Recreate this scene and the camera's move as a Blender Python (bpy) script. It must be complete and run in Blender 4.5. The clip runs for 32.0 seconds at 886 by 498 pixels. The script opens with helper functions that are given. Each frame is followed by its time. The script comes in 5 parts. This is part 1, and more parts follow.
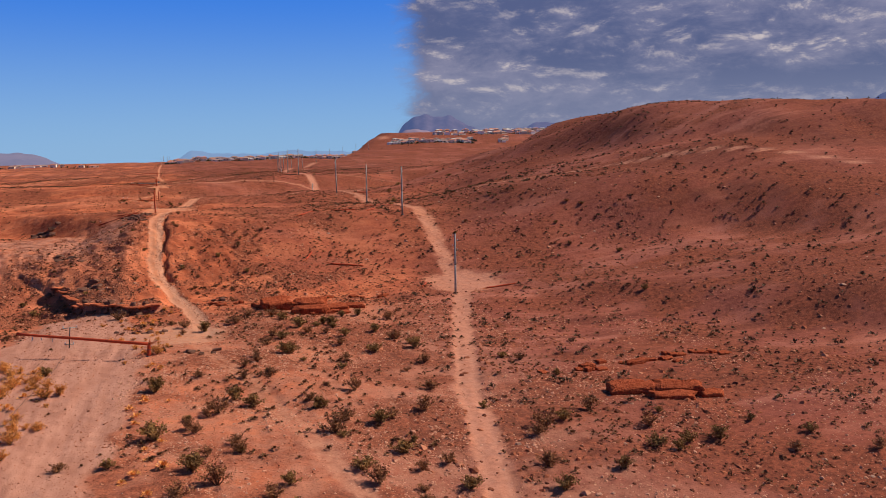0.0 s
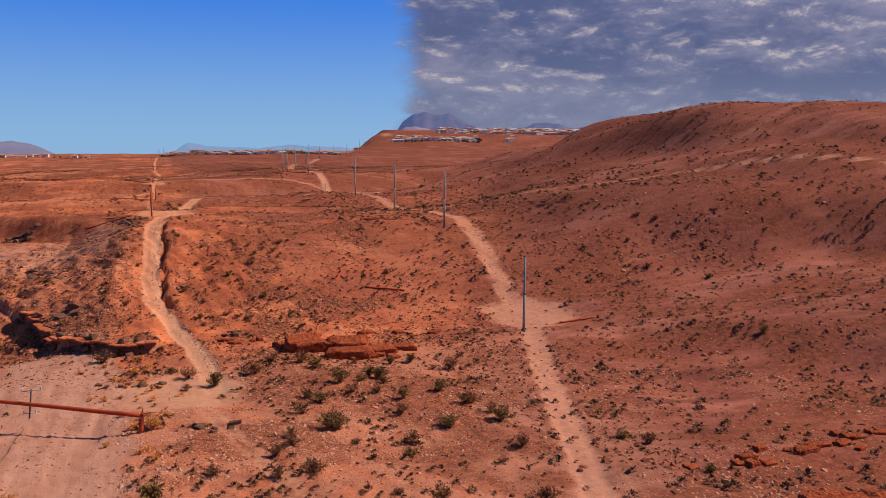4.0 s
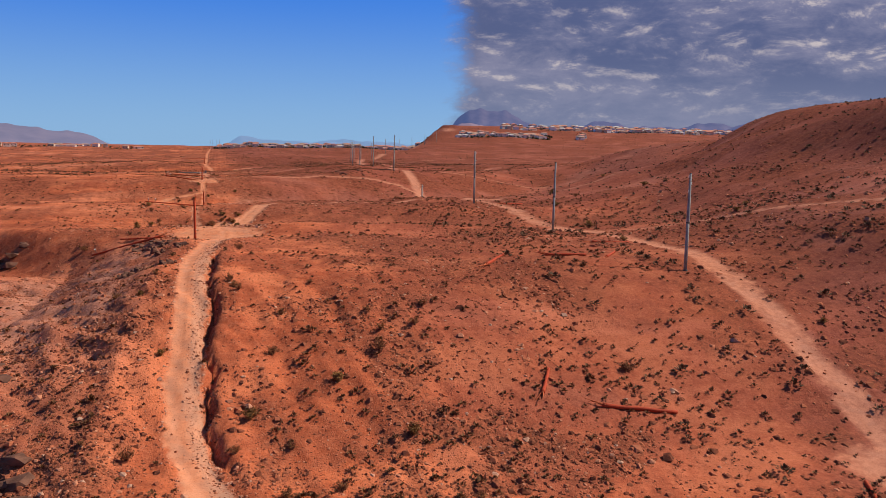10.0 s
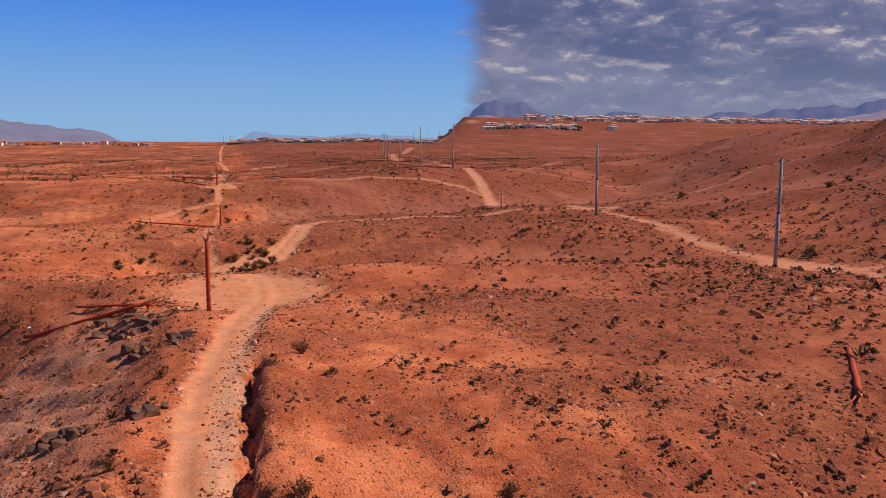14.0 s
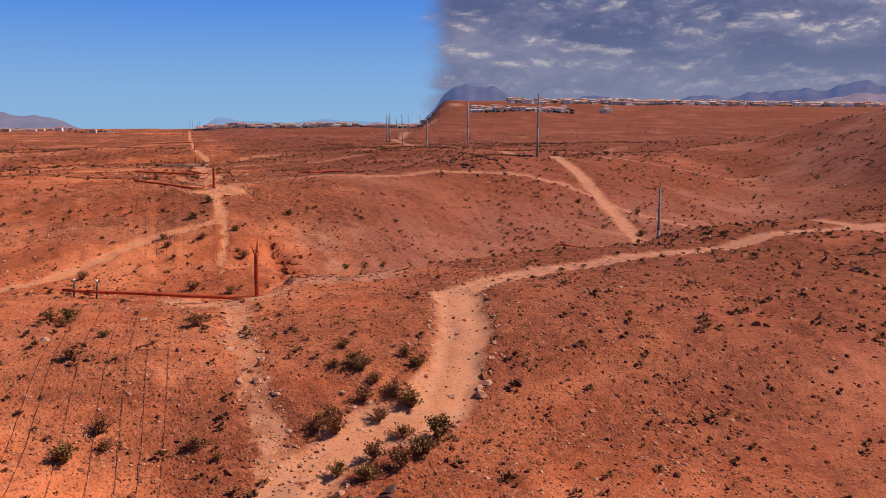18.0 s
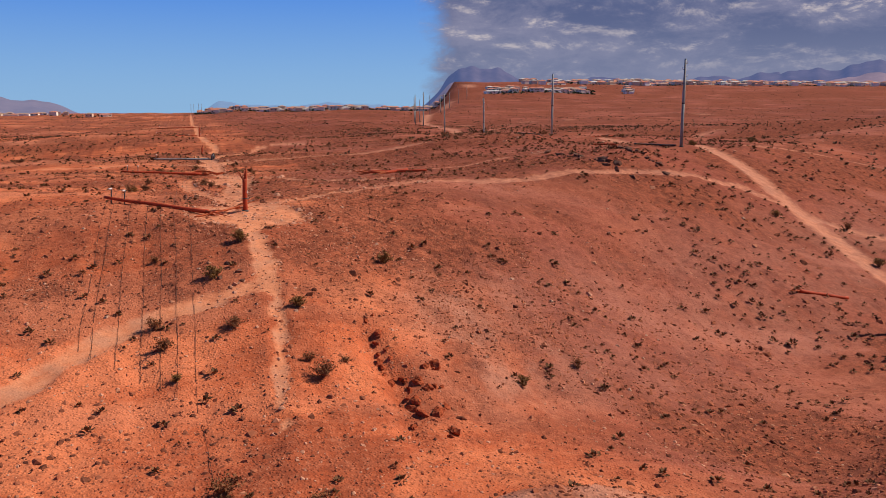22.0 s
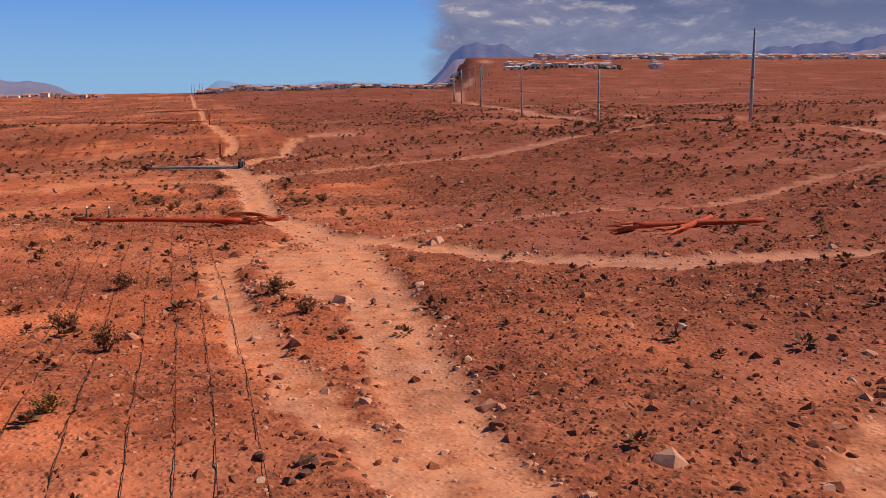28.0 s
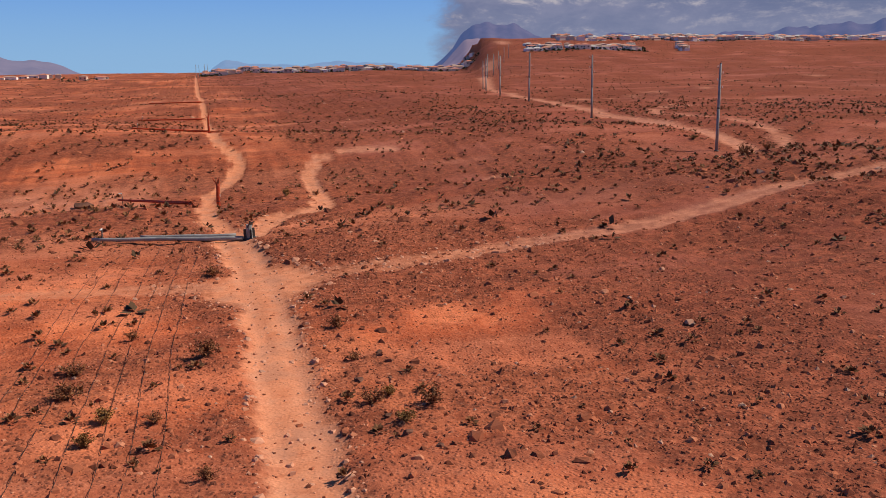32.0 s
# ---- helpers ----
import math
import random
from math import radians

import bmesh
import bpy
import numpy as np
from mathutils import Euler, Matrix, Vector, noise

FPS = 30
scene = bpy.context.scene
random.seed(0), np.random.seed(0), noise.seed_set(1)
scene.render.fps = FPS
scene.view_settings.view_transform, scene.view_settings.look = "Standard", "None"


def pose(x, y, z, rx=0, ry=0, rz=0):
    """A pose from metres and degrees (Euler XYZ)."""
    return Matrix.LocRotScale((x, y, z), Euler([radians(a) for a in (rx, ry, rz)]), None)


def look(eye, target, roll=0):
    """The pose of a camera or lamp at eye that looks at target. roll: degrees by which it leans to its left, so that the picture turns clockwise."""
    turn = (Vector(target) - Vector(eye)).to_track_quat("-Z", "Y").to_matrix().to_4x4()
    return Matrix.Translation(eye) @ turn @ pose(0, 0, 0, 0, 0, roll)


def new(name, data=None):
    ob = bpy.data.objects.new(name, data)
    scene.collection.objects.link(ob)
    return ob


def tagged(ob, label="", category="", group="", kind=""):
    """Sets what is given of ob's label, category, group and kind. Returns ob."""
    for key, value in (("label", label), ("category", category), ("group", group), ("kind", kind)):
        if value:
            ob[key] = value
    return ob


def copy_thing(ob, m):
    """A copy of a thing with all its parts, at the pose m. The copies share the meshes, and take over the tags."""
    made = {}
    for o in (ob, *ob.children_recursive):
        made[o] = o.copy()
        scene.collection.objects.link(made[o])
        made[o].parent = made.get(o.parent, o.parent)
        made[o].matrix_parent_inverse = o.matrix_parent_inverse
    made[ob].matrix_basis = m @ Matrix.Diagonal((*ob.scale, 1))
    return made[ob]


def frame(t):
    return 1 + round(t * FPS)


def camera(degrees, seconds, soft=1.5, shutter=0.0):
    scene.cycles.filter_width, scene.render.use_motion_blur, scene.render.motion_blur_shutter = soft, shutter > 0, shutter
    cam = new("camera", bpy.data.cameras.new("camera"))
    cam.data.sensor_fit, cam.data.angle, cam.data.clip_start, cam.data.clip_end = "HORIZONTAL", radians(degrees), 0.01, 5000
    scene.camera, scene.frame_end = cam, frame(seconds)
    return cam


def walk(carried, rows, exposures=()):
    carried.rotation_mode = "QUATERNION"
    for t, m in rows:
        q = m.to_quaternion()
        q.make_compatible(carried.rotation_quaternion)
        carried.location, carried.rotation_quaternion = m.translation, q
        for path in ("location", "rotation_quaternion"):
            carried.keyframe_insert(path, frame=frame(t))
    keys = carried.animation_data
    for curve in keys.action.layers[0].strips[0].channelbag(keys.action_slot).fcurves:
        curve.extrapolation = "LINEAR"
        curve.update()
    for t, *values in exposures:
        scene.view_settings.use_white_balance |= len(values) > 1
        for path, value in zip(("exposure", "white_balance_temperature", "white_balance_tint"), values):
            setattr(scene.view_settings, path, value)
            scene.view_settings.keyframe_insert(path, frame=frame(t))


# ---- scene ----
# Seconds, place in metres, heading (to the left of +y), pitch and roll in degrees.
cam = camera(53.5, 32.0, 0.75)
PATH = [
    (0, 4.21, -285.21, 15.90, -17.23, -6.14, -1.22),
    (0.5, 4.25, -281.81, 16.08, -17.22, -6.19, -1.18),
    (1, 4.21, -278.18, 16.25, -17.24, -6.22, -1.09),
    (1.5, 4.04, -274.08, 16.42, -17.29, -6.25, -0.95),
    (2, 3.79, -268.92, 16.58, -17.38, -6.26, -0.67),
    (2.5, 3.55, -263.07, 16.72, -17.47, -6.24, -0.39),
    (3, 3.32, -256.95, 16.81, -17.57, -6.24, -0.12),
    (3.5, 3.12, -250.57, 16.83, -17.66, -6.24, 0.12),
    (5.5, 3.77, -218.98, 15.95, -17.48, -6.28, 0.17),
    (6, 3.89, -211.50, 15.83, -17.25, -6.25, 0.42),
    (6.5, 3.91, -203.98, 15.70, -16.73, -6.23, 0.67),
    (7, 3.83, -196.00, 15.61, -16.20, -6.22, 0.93),
    (7.5, 3.75, -188.40, 15.58, -15.99, -6.21, 1.19),
    (8, 3.73, -181.46, 15.55, -15.43, -6.18, 1.48),
    (8.5, 3.71, -174.09, 15.50, -14.90, -6.23, 1.56),
    (9, 3.65, -165.89, 15.45, -14.65, -6.31, 1.40),
    (9.5, 3.59, -158.25, 15.38, -14.61, -6.40, 1.30),
    (10, 3.42, -150.17, 15.33, -14.54, -6.46, 1.22),
    (10.5, 3.26, -141.77, 15.28, -14.19, -6.50, 1.11),
    (11, 3.17, -133.93, 15.20, -13.99, -6.56, 0.99),
    (11.5, 3.10, -126.06, 15.11, -13.89, -6.62, 0.86),
    (12, 3.01, -117.35, 15.04, -13.84, -6.66, 0.61),
    (12.5, 2.78, -107.95, 14.99, -13.79, -6.73, 0.53),
    (13, 2.52, -99.26, 14.99, -13.75, -6.79, 0.56),
    (13.5, 2.23, -90.25, 14.93, -13.74, -6.85, 0.53),
    (14, 1.99, -80.17, 14.86, -13.68, -6.92, 0.44),
    (14.5, 1.81, -70.61, 14.69, -13.62, -6.99, 0.32),
    (16.5, -0.04, -19.45, 12.51, -12.39, -7.11, 0.34),
    (17, -1.38, -10.03, 12.66, -12.36, -7.29, 0.40),
    (17.5, -2.84, -1.37, 12.85, -12.19, -7.46, 0.41),
    (18, -4.01, 6.60, 13.00, -15.91, -7.82, 0.12),
    (18.5, -4.75, 14.55, 13.11, -16.08, -8.04, 0.03),
    (19, -4.91, 23.07, 13.13, -16.08, -8.25, -0.03),
    (19.5, -4.82, 30.70, 13.06, -16.03, -8.44, -0.09),
    (20, -4.75, 38.56, 13.05, -15.69, -8.62, -0.19),
    (20.5, -5.00, 45.74, 12.90, -15.61, -8.76, -0.50),
    (21, -5.24, 52.63, 12.68, -15.80, -8.77, -0.33),
    (21.5, -5.24, 59.22, 12.51, -15.87, -8.79, -0.21),
    (22, -5.03, 66.30, 12.41, -15.81, -8.91, -0.16),
    (22.5, -4.82, 73.07, 12.33, -15.74, -9.09, -0.30),
    (23, -4.73, 78.83, 12.25, -15.69, -9.17, -0.34),
    (23.5, -4.74, 84.55, 12.19, -15.67, -9.26, -0.22),
    (24, -4.74, 90.75, 12.17, -15.61, -9.41, -0.32),
    (24.5, -4.80, 96.26, 12.10, -15.55, -9.53, -0.46),
    (25, -4.89, 102.40, 12.04, -15.47, -9.70, -0.70),
    (25.5, -5.01, 108.44, 11.93, -15.37, -9.79, -0.80),
    (27.5, -6.82, 132.00, 11.95, -15.68, -9.98, -0.65),
    (28, -6.96, 138.07, 12.42, -15.74, -10.32, -0.66),
    (28.5, -6.66, 144.97, 13.65, -15.73, -10.46, -0.75),
    (29, -6.19, 152.26, 15.25, -15.67, -10.61, -0.76),
    (29.5, -5.88, 157.92, 16.24, -15.63, -10.87, -0.76),
    (30, -5.67, 163.57, 16.44, -15.60, -11.10, -0.70),
    (30.5, -4.98, 169.54, 16.31, -15.39, -11.23, -0.59),
    (31, -4.84, 174.69, 16.09, -15.40, -11.31, -0.58),
    (31.5, -4.60, 179.96, 15.93, -15.39, -11.45, -0.55),
    (32, -4.29, 184.86, 15.78, -15.29, -11.59, -0.50),
]


def flown(x, y, z, yaw, pitch, roll):
    a, b = radians(yaw), radians(pitch)
    ahead = Vector((-math.sin(a) * math.cos(b), math.cos(a) * math.cos(b), math.sin(b)))
    eye = Vector((x, y, z))
    return look(eye, eye + ahead * 2, roll)


walk(cam, [(t, flown(*row)) for t, *row in PATH])

# ---- sky and light ----
SUN_AZ, SUN_EL = 91.0, 44.0  # degrees clockwise from +y, and above the horizon
world = bpy.data.worlds.new("world")
scene.world = world
world.use_nodes = True
wt = world.node_tree
wt.nodes.clear()


def wn(kind, **values):
    n = wt.nodes.new(kind)
    for key, v in values.items():
        n.inputs[key].default_value = v
    return n


def wmath(op, a, b=None, c=None):
    n = wt.nodes.new("ShaderNodeMath")
    n.operation = op
    for slot, v in enumerate((a, b, c)):
        if v is None:
            continue
        if isinstance(v, (int, float)):
            n.inputs[slot].default_value = v
        else:
            wt.links.new(v, n.inputs[slot])
    return n.outputs[0]


def wrange(v, a, b, lo=0.0, hi=1.0):
    n = wt.nodes.new("ShaderNodeMapRange")
    n.interpolation_type = "SMOOTHSTEP"
    wt.links.new(v, n.inputs[0])
    for slot, x in zip((1, 2, 3, 4), (a, b, lo, hi)):
        n.inputs[slot].default_value = x
    return n.outputs[0]


def wmix(k, a, b):
    n = wt.nodes.new("ShaderNodeMix")
    n.data_type = "RGBA"
    for slot, v in ((0, k), (6, a), (7, b)):
        if isinstance(v, (tuple, float, int)):
            n.inputs[slot].default_value = v
        else:
            wt.links.new(v, n.inputs[slot])
    return n.outputs[2]


sky = wt.nodes.new("ShaderNodeTexSky")
sky.sky_type, sky.sun_disc = "NISHITA", False
sky.sun_elevation, sky.sun_rotation = radians(SUN_EL), radians(SUN_AZ)
sky.altitude, sky.air_density, sky.dust_density, sky.ozone_density = 600, 1.0, 0.3, 2.5
tc = wt.nodes.new("ShaderNodeTexCoord")
sep = wt.nodes.new("ShaderNodeSeparateXYZ")
wt.links.new(tc.outputs["Generated"], sep.inputs[0])
dx, dy, dz = sep.outputs
az = wmath("MULTIPLY", wmath("ARCTAN2", dx, dy), 57.2958)
# a low bank of broken cloud over the east; the west is clear
elev = wmath("MULTIPLY", wmath("ARCSINE", dz), 57.2958)


def puffs(scale, lift, detail, rough, wide=3.9, high=1.75):
    """Cloud noise over bearing and height, drawn out along the horizon."""
    c = wt.nodes.new("ShaderNodeCombineXYZ")
    wt.links.new(wmath("DIVIDE", az, wide), c.inputs[0])
    wt.links.new(wmath("DIVIDE", wmath("ADD", elev, lift), high), c.inputs[1])
    n = wn("ShaderNodeTexNoise", Scale=scale, Detail=detail, Roughness=rough, Distortion=0.25)
    wt.links.new(c.outputs[0], n.inputs["Vector"])
    return n.outputs[0]


broad = puffs(0.62, 0.0, 6.0, 0.55, 11.0, 4.2)
body, above = puffs(1.05, 0.0, 10.0, 0.66), puffs(1.05, 0.38, 10.0, 0.66)
bank = wrange(wmath("ADD", az, wmath("MULTIPLY", wmath("SUBTRACT", body, 0.5), 5.0)), 14.2, 16.4)
bank = wmath("MULTIPLY", bank, wrange(elev, 30.0, 15.0))
cover = wmath("MULTIPLY", bank, wrange(broad, 0.16, 0.34, 0.8, 1.0))
lit = wmath("MULTIPLY", wrange(wmath("SUBTRACT", body, above), 0.0, 0.20), wrange(body, 0.43, 0.60))
lit = wmath("MULTIPLY", lit, wrange(broad, 0.36, 0.56, 0.35, 1.0))
shade = wmath("ADD", wmath("MULTIPLY", broad, 0.55), wmath("MULTIPLY", body, 0.45))
grey = wmix(wrange(shade, 0.40, 0.60), (0.95, 1.12, 2.2, 1), (2.5, 2.4, 3.4, 1))
grey = wmix(lit, grey, (6.4, 5.5, 5.3, 1))
grey = wmix(wrange(elev, 6.5, 2.0, 0.0, 0.6), grey, (2.1, 2.3, 3.5, 1))
clear = wmix(wrange(dz, -0.01, 0.20), (2.3, 4.4, 7.2, 1), (0.25, 1.9, 7.6, 1))
clear = wmix(wrange(dz, 0.18, 0.40), clear, (0.16, 0.62, 1.9, 1))
base = wmix(0.92, sky.outputs[0], clear)
mixed = wmix(wmath("MULTIPLY", cover, 0.94), base, grey)
bg = wn("ShaderNodeBackground", Strength=0.10)
wt.links.new(mixed, bg.inputs["Color"])
out = wt.nodes.new("ShaderNodeOutputWorld")
wt.links.new(bg.outputs[0], out.inputs[0])

sun = bpy.data.lights.new("sun", "SUN")
sun.energy, sun.angle, sun.color = 5.0, radians(0.55), (1.0, 0.875, 0.74)
a, e = radians(SUN_AZ), radians(SUN_EL)
to_sun = Vector((math.sin(a) * math.cos(e), math.cos(a) * math.cos(e), math.sin(e)))
new("sun", sun).matrix_world = look(to_sun * 300, (0, 0, 0))
scene.view_settings.exposure = 0.0


# ---- materials ----
class Mat:
    """A small builder of node materials."""

    def __init__(self, name, rough=0.9, metal=0.0):
        self.m = bpy.data.materials.new(name)
        self.m.use_nodes = True
        self.t = self.m.node_tree
        self.b = self.t.nodes["Principled BSDF"]
        self.b.inputs["Roughness"].default_value = rough
        self.b.inputs["Metallic"].default_value = metal
        self.b.inputs["Specular IOR Level"].default_value = 0.25 if rough < 0.9 else 0.04
        self.pos = self.t.nodes.new("ShaderNodeNewGeometry").outputs["Position"]
        self.obj = self.t.nodes.new("ShaderNodeTexCoord").outputs["Object"]

    def link(self, v, socket):
        if isinstance(v, (int, float, tuple)):
            socket.default_value = v
        else:
            self.t.links.new(v, socket)

    def noise(self, scale, detail=4.0, rough=0.55, vec=None, stretch=None, dist=0.0):
        n = self.t.nodes.new("ShaderNodeTexNoise")
        n.inputs["Scale"].default_value, n.inputs["Detail"].default_value = scale, detail
        n.inputs["Roughness"].default_value, n.inputs["Distortion"].default_value = rough, dist
        v = vec or self.pos
        if stretch:
            s = self.t.nodes.new("ShaderNodeMapping")
            s.inputs["Scale"].default_value = stretch
            self.t.links.new(v, s.inputs[0])
            v = s.outputs[0]
        self.t.links.new(v, n.inputs["Vector"])
        return n.outputs[0]

    def cells(self, scale, feature="F1", vec=None):
        n = self.t.nodes.new("ShaderNodeTexVoronoi")
        n.feature = feature
        n.inputs["Scale"].default_value = scale
        self.t.links.new(vec or self.pos, n.inputs["Vector"])
        return n

    def range(self, v, a, b, lo=0.0, hi=1.0):
        n = self.t.nodes.new("ShaderNodeMapRange")
        self.link(v, n.inputs[0])
        for slot, x in zip((1, 2, 3, 4), (a, b, lo, hi)):
            n.inputs[slot].default_value = x
        return n.outputs[0]

    def math(self, op, a, b=0.0):
        n = self.t.nodes.new("ShaderNodeMath")
        n.operation = op
        self.link(a, n.inputs[0])
        self.link(b, n.inputs[1])
        return n.outputs[0]

    def mix(self, k, a, b, mode="MIX"):
        n = self.t.nodes.new("ShaderNodeMix")
        n.data_type, n.blend_type = "RGBA", mode
        for slot, v in ((0, k), (6, a), (7, b)):
            self.link((*v, 1) if isinstance(v, tuple) and len(v) == 3 else v, n.inputs[slot])
        return n.outputs[2]

    def attr(self, name):
        n = self.t.nodes.new("ShaderNodeAttribute")
        n.attribute_name = name
        return n.outputs["Fac"]

    def chance(self):
        return self.t.nodes.new("ShaderNodeObjectInfo").outputs["Random"]

    def island(self):
        return self.t.nodes.new("ShaderNodeNewGeometry").outputs["Random Per Island"]

    def colour(self, v):
        self.link((*v, 1) if isinstance(v, tuple) else v, self.b.inputs["Base Color"])
        return self

    def bump(self, v, strength, distance):
        n = self.t.nodes.new("ShaderNodeBump")
        n.inputs["Strength"].default_value, n.inputs["Distance"].default_value = strength, distance
        self.link(v, n.inputs["Height"])
        self.t.links.new(n.outputs[0], self.b.inputs["Normal"])
        return self


def ground_material():
    m = Mat("desert soil", 1.0)
    big = m.noise(0.018, 5, 0.6)
    mid = m.noise(0.11, 6, 0.62, dist=0.4)
    fine = m.noise(1.1, 6, 0.66)
    grit = m.noise(9.0, 4, 0.7)
    c = m.mix(m.range(big, 0.40, 0.60), (0.59, 0.142, 0.056), (0.45, 0.100, 0.041))
    c = m.mix(m.range(mid, 0.47, 0.60), c, (0.77, 0.228, 0.098))
    c = m.mix(m.math("MULTIPLY", m.range(mid, 0.49, 0.36), 0.75), c, (0.27, 0.066, 0.031))
    # broad bands of bare and stony ground that follow the contours
    band = m.noise(0.05, 5, 0.6, stretch=(0.35, 2.2, 1))
    flatland = m.attr("banded")
    c = m.mix(m.math("MULTIPLY", m.range(band, 0.52, 0.60), m.math("MULTIPLY", flatland, 0.55)), c, (0.66, 0.225, 0.118))
    c = m.mix(m.math("MULTIPLY", m.range(m.noise(0.07, 6, 0.65, stretch=(0.3, 1.8, 1)), 0.51, 0.59), m.math("MULTIPLY", flatland, 0.6)), c, (0.24, 0.060, 0.032))
    streak = m.noise(0.016, 6, 0.62, stretch=(0.14, 1.9, 1))
    c = m.mix(m.math("MULTIPLY", m.range(streak, 0.53, 0.60), m.math("MULTIPLY", flatland, 0.5)), c, (0.66, 0.26, 0.15))
    c = m.mix(m.math("MULTIPLY", m.range(streak, 0.47, 0.41), m.math("MULTIPLY", flatland, 0.5)), c, (0.23, 0.060, 0.034))
    # dark gravel of the ravines, and the shade painted along the undercut bank
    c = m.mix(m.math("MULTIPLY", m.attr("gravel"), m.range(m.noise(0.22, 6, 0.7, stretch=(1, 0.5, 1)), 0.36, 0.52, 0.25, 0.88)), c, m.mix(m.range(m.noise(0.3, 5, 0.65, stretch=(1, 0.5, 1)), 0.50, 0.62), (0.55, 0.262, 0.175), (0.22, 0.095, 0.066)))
    # browner eastern hill, cloudy light mixed into its colour; pinkish sand of the wash
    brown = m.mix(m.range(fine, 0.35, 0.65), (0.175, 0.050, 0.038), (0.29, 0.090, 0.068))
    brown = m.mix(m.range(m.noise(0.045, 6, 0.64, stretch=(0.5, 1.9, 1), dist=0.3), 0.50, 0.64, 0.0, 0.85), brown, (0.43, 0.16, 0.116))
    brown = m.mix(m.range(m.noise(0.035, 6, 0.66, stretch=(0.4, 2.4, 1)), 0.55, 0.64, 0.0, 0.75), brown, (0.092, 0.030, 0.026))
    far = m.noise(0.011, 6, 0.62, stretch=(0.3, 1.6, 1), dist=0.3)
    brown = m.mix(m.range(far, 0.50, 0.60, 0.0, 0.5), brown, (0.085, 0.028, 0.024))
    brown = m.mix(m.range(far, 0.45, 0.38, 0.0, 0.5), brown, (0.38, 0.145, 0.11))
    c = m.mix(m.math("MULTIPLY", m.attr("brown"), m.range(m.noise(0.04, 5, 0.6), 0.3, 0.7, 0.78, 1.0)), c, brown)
    c = m.mix(m.math("MULTIPLY", m.attr("sand"), m.range(m.noise(0.3, 6, 0.65), 0.36, 0.58, 0.25, 0.9)), c, m.mix(m.range(fine, 0.35, 0.65), (0.40, 0.175, 0.115), (0.50, 0.235, 0.155)))
    # dark cobble fields
    field = m.math("ADD", m.attr("cobbles"), m.math("MULTIPLY", m.math("SUBTRACT", m.noise(0.55, 5, 0.7), 0.5), 1.1))
    c = m.mix(m.range(field, 0.25, 0.8, 0.0, 0.74), c, m.mix(m.range(fine, 0.42, 0.58), (0.12, 0.034, 0.020), (0.30, 0.078, 0.040)))
    # loose stones, dark varnished ones and pale ones
    plain = m.range(m.attr("brown"), 0.0, 1.0, 1.0, 0.3)
    c = m.mix(m.math("MULTIPLY", m.range(fine, 0.44, 0.7), m.math("MULTIPLY", plain, 0.4)), c, (0.62, 0.205, 0.105))
    off = m.math("SUBTRACT", 1.0, m.attr("track"))
    for scale, grow, depth in ((1.3, 0.16, 0.75), (2.6, 0.35, 0.8), (5.2, 0.6, 0.75)):
        spot = m.cells(scale)
        pick = m.math("MULTIPLY", m.range(spot.outputs["Distance"], 0.32, 0.20), m.range(field, 0.2, 0.7))
        c = m.mix(m.math("MULTIPLY", m.math("MULTIPLY", pick, off), depth), c, m.mix(m.range(grit, 0.4, 0.6), (0.10, 0.036, 0.024), (0.27, 0.085, 0.048)))
    # coarse grit, dark and pale
    speck = m.noise(3.4, 3, 0.7)
    c = m.mix(m.range(speck, 0.54, 0.64, 0.0, 0.42), c, (0.14, 0.040, 0.024))
    c = m.mix(m.math("MULTIPLY", m.range(speck, 0.45, 0.36, 0.0, 0.38), plain), c, (0.66, 0.235, 0.125))
    # tracks
    dust = m.mix(m.range(fine, 0.35, 0.65), (0.66, 0.235, 0.112), (0.76, 0.315, 0.165))
    dust = m.mix(m.math("MULTIPLY", m.attr("grey"), m.range(fine, 0.3, 0.6, 0.35, 0.9)), dust, (0.50, 0.275, 0.18))
    dust = m.mix(m.math("MULTIPLY", m.range(m.noise(0.4, 5, 0.6), 0.48, 0.62), 0.5), dust, (0.46, 0.23, 0.15))
    c = m.mix(m.range(m.math("ADD", m.attr("track"), m.math("ADD", m.math("MULTIPLY", m.math("SUBTRACT", fine, 0.5), 1.1), m.math("MULTIPLY", m.math("SUBTRACT", m.noise(0.45, 5, 0.6), 0.5), 0.8))), 0.25, 0.85), c, dust)
    c = m.mix(m.math("MULTIPLY", m.attr("rut"), m.range(m.noise(0.7, 4, 0.6), 0.35, 0.6, 0.15, 0.7)), c, (0.74, 0.34, 0.20))
    # tracks in the east take the same cloud-dulled colour
    c = m.mix(m.math("MULTIPLY", m.math("MULTIPLY", m.attr("brown"), m.attr("track")), 0.75), c, m.mix(m.range(fine, 0.35, 0.65), (0.36, 0.165, 0.125), (0.47, 0.225, 0.17)))
    bed = m.mix(m.range(m.noise(0.5, 5, 0.6, stretch=(1.6, 0.25, 1)), 0.38, 0.62), (0.44, 0.20, 0.135), (0.56, 0.275, 0.19))
    c = m.mix(m.range(m.math("ADD", m.attr("bed"), m.math("MULTIPLY", m.math("SUBTRACT", fine, 0.5), 0.6)), 0.3, 0.7), c, bed)
    c = m.mix(m.range(m.noise(4.5, 3, 0.7), 0.55, 0.66, 0.0, 0.3), c, (0.22, 0.085, 0.055))
    small = m.cells(6.5)
    c = m.mix(m.math("MULTIPLY", m.range(small.outputs["Distance"], 0.26, 0.14), m.math("MULTIPLY", m.range(m.noise(0.9, 3), 0.48, 0.64), m.math("MULTIPLY", off, 0.6))), c, (0.56, 0.26, 0.16))
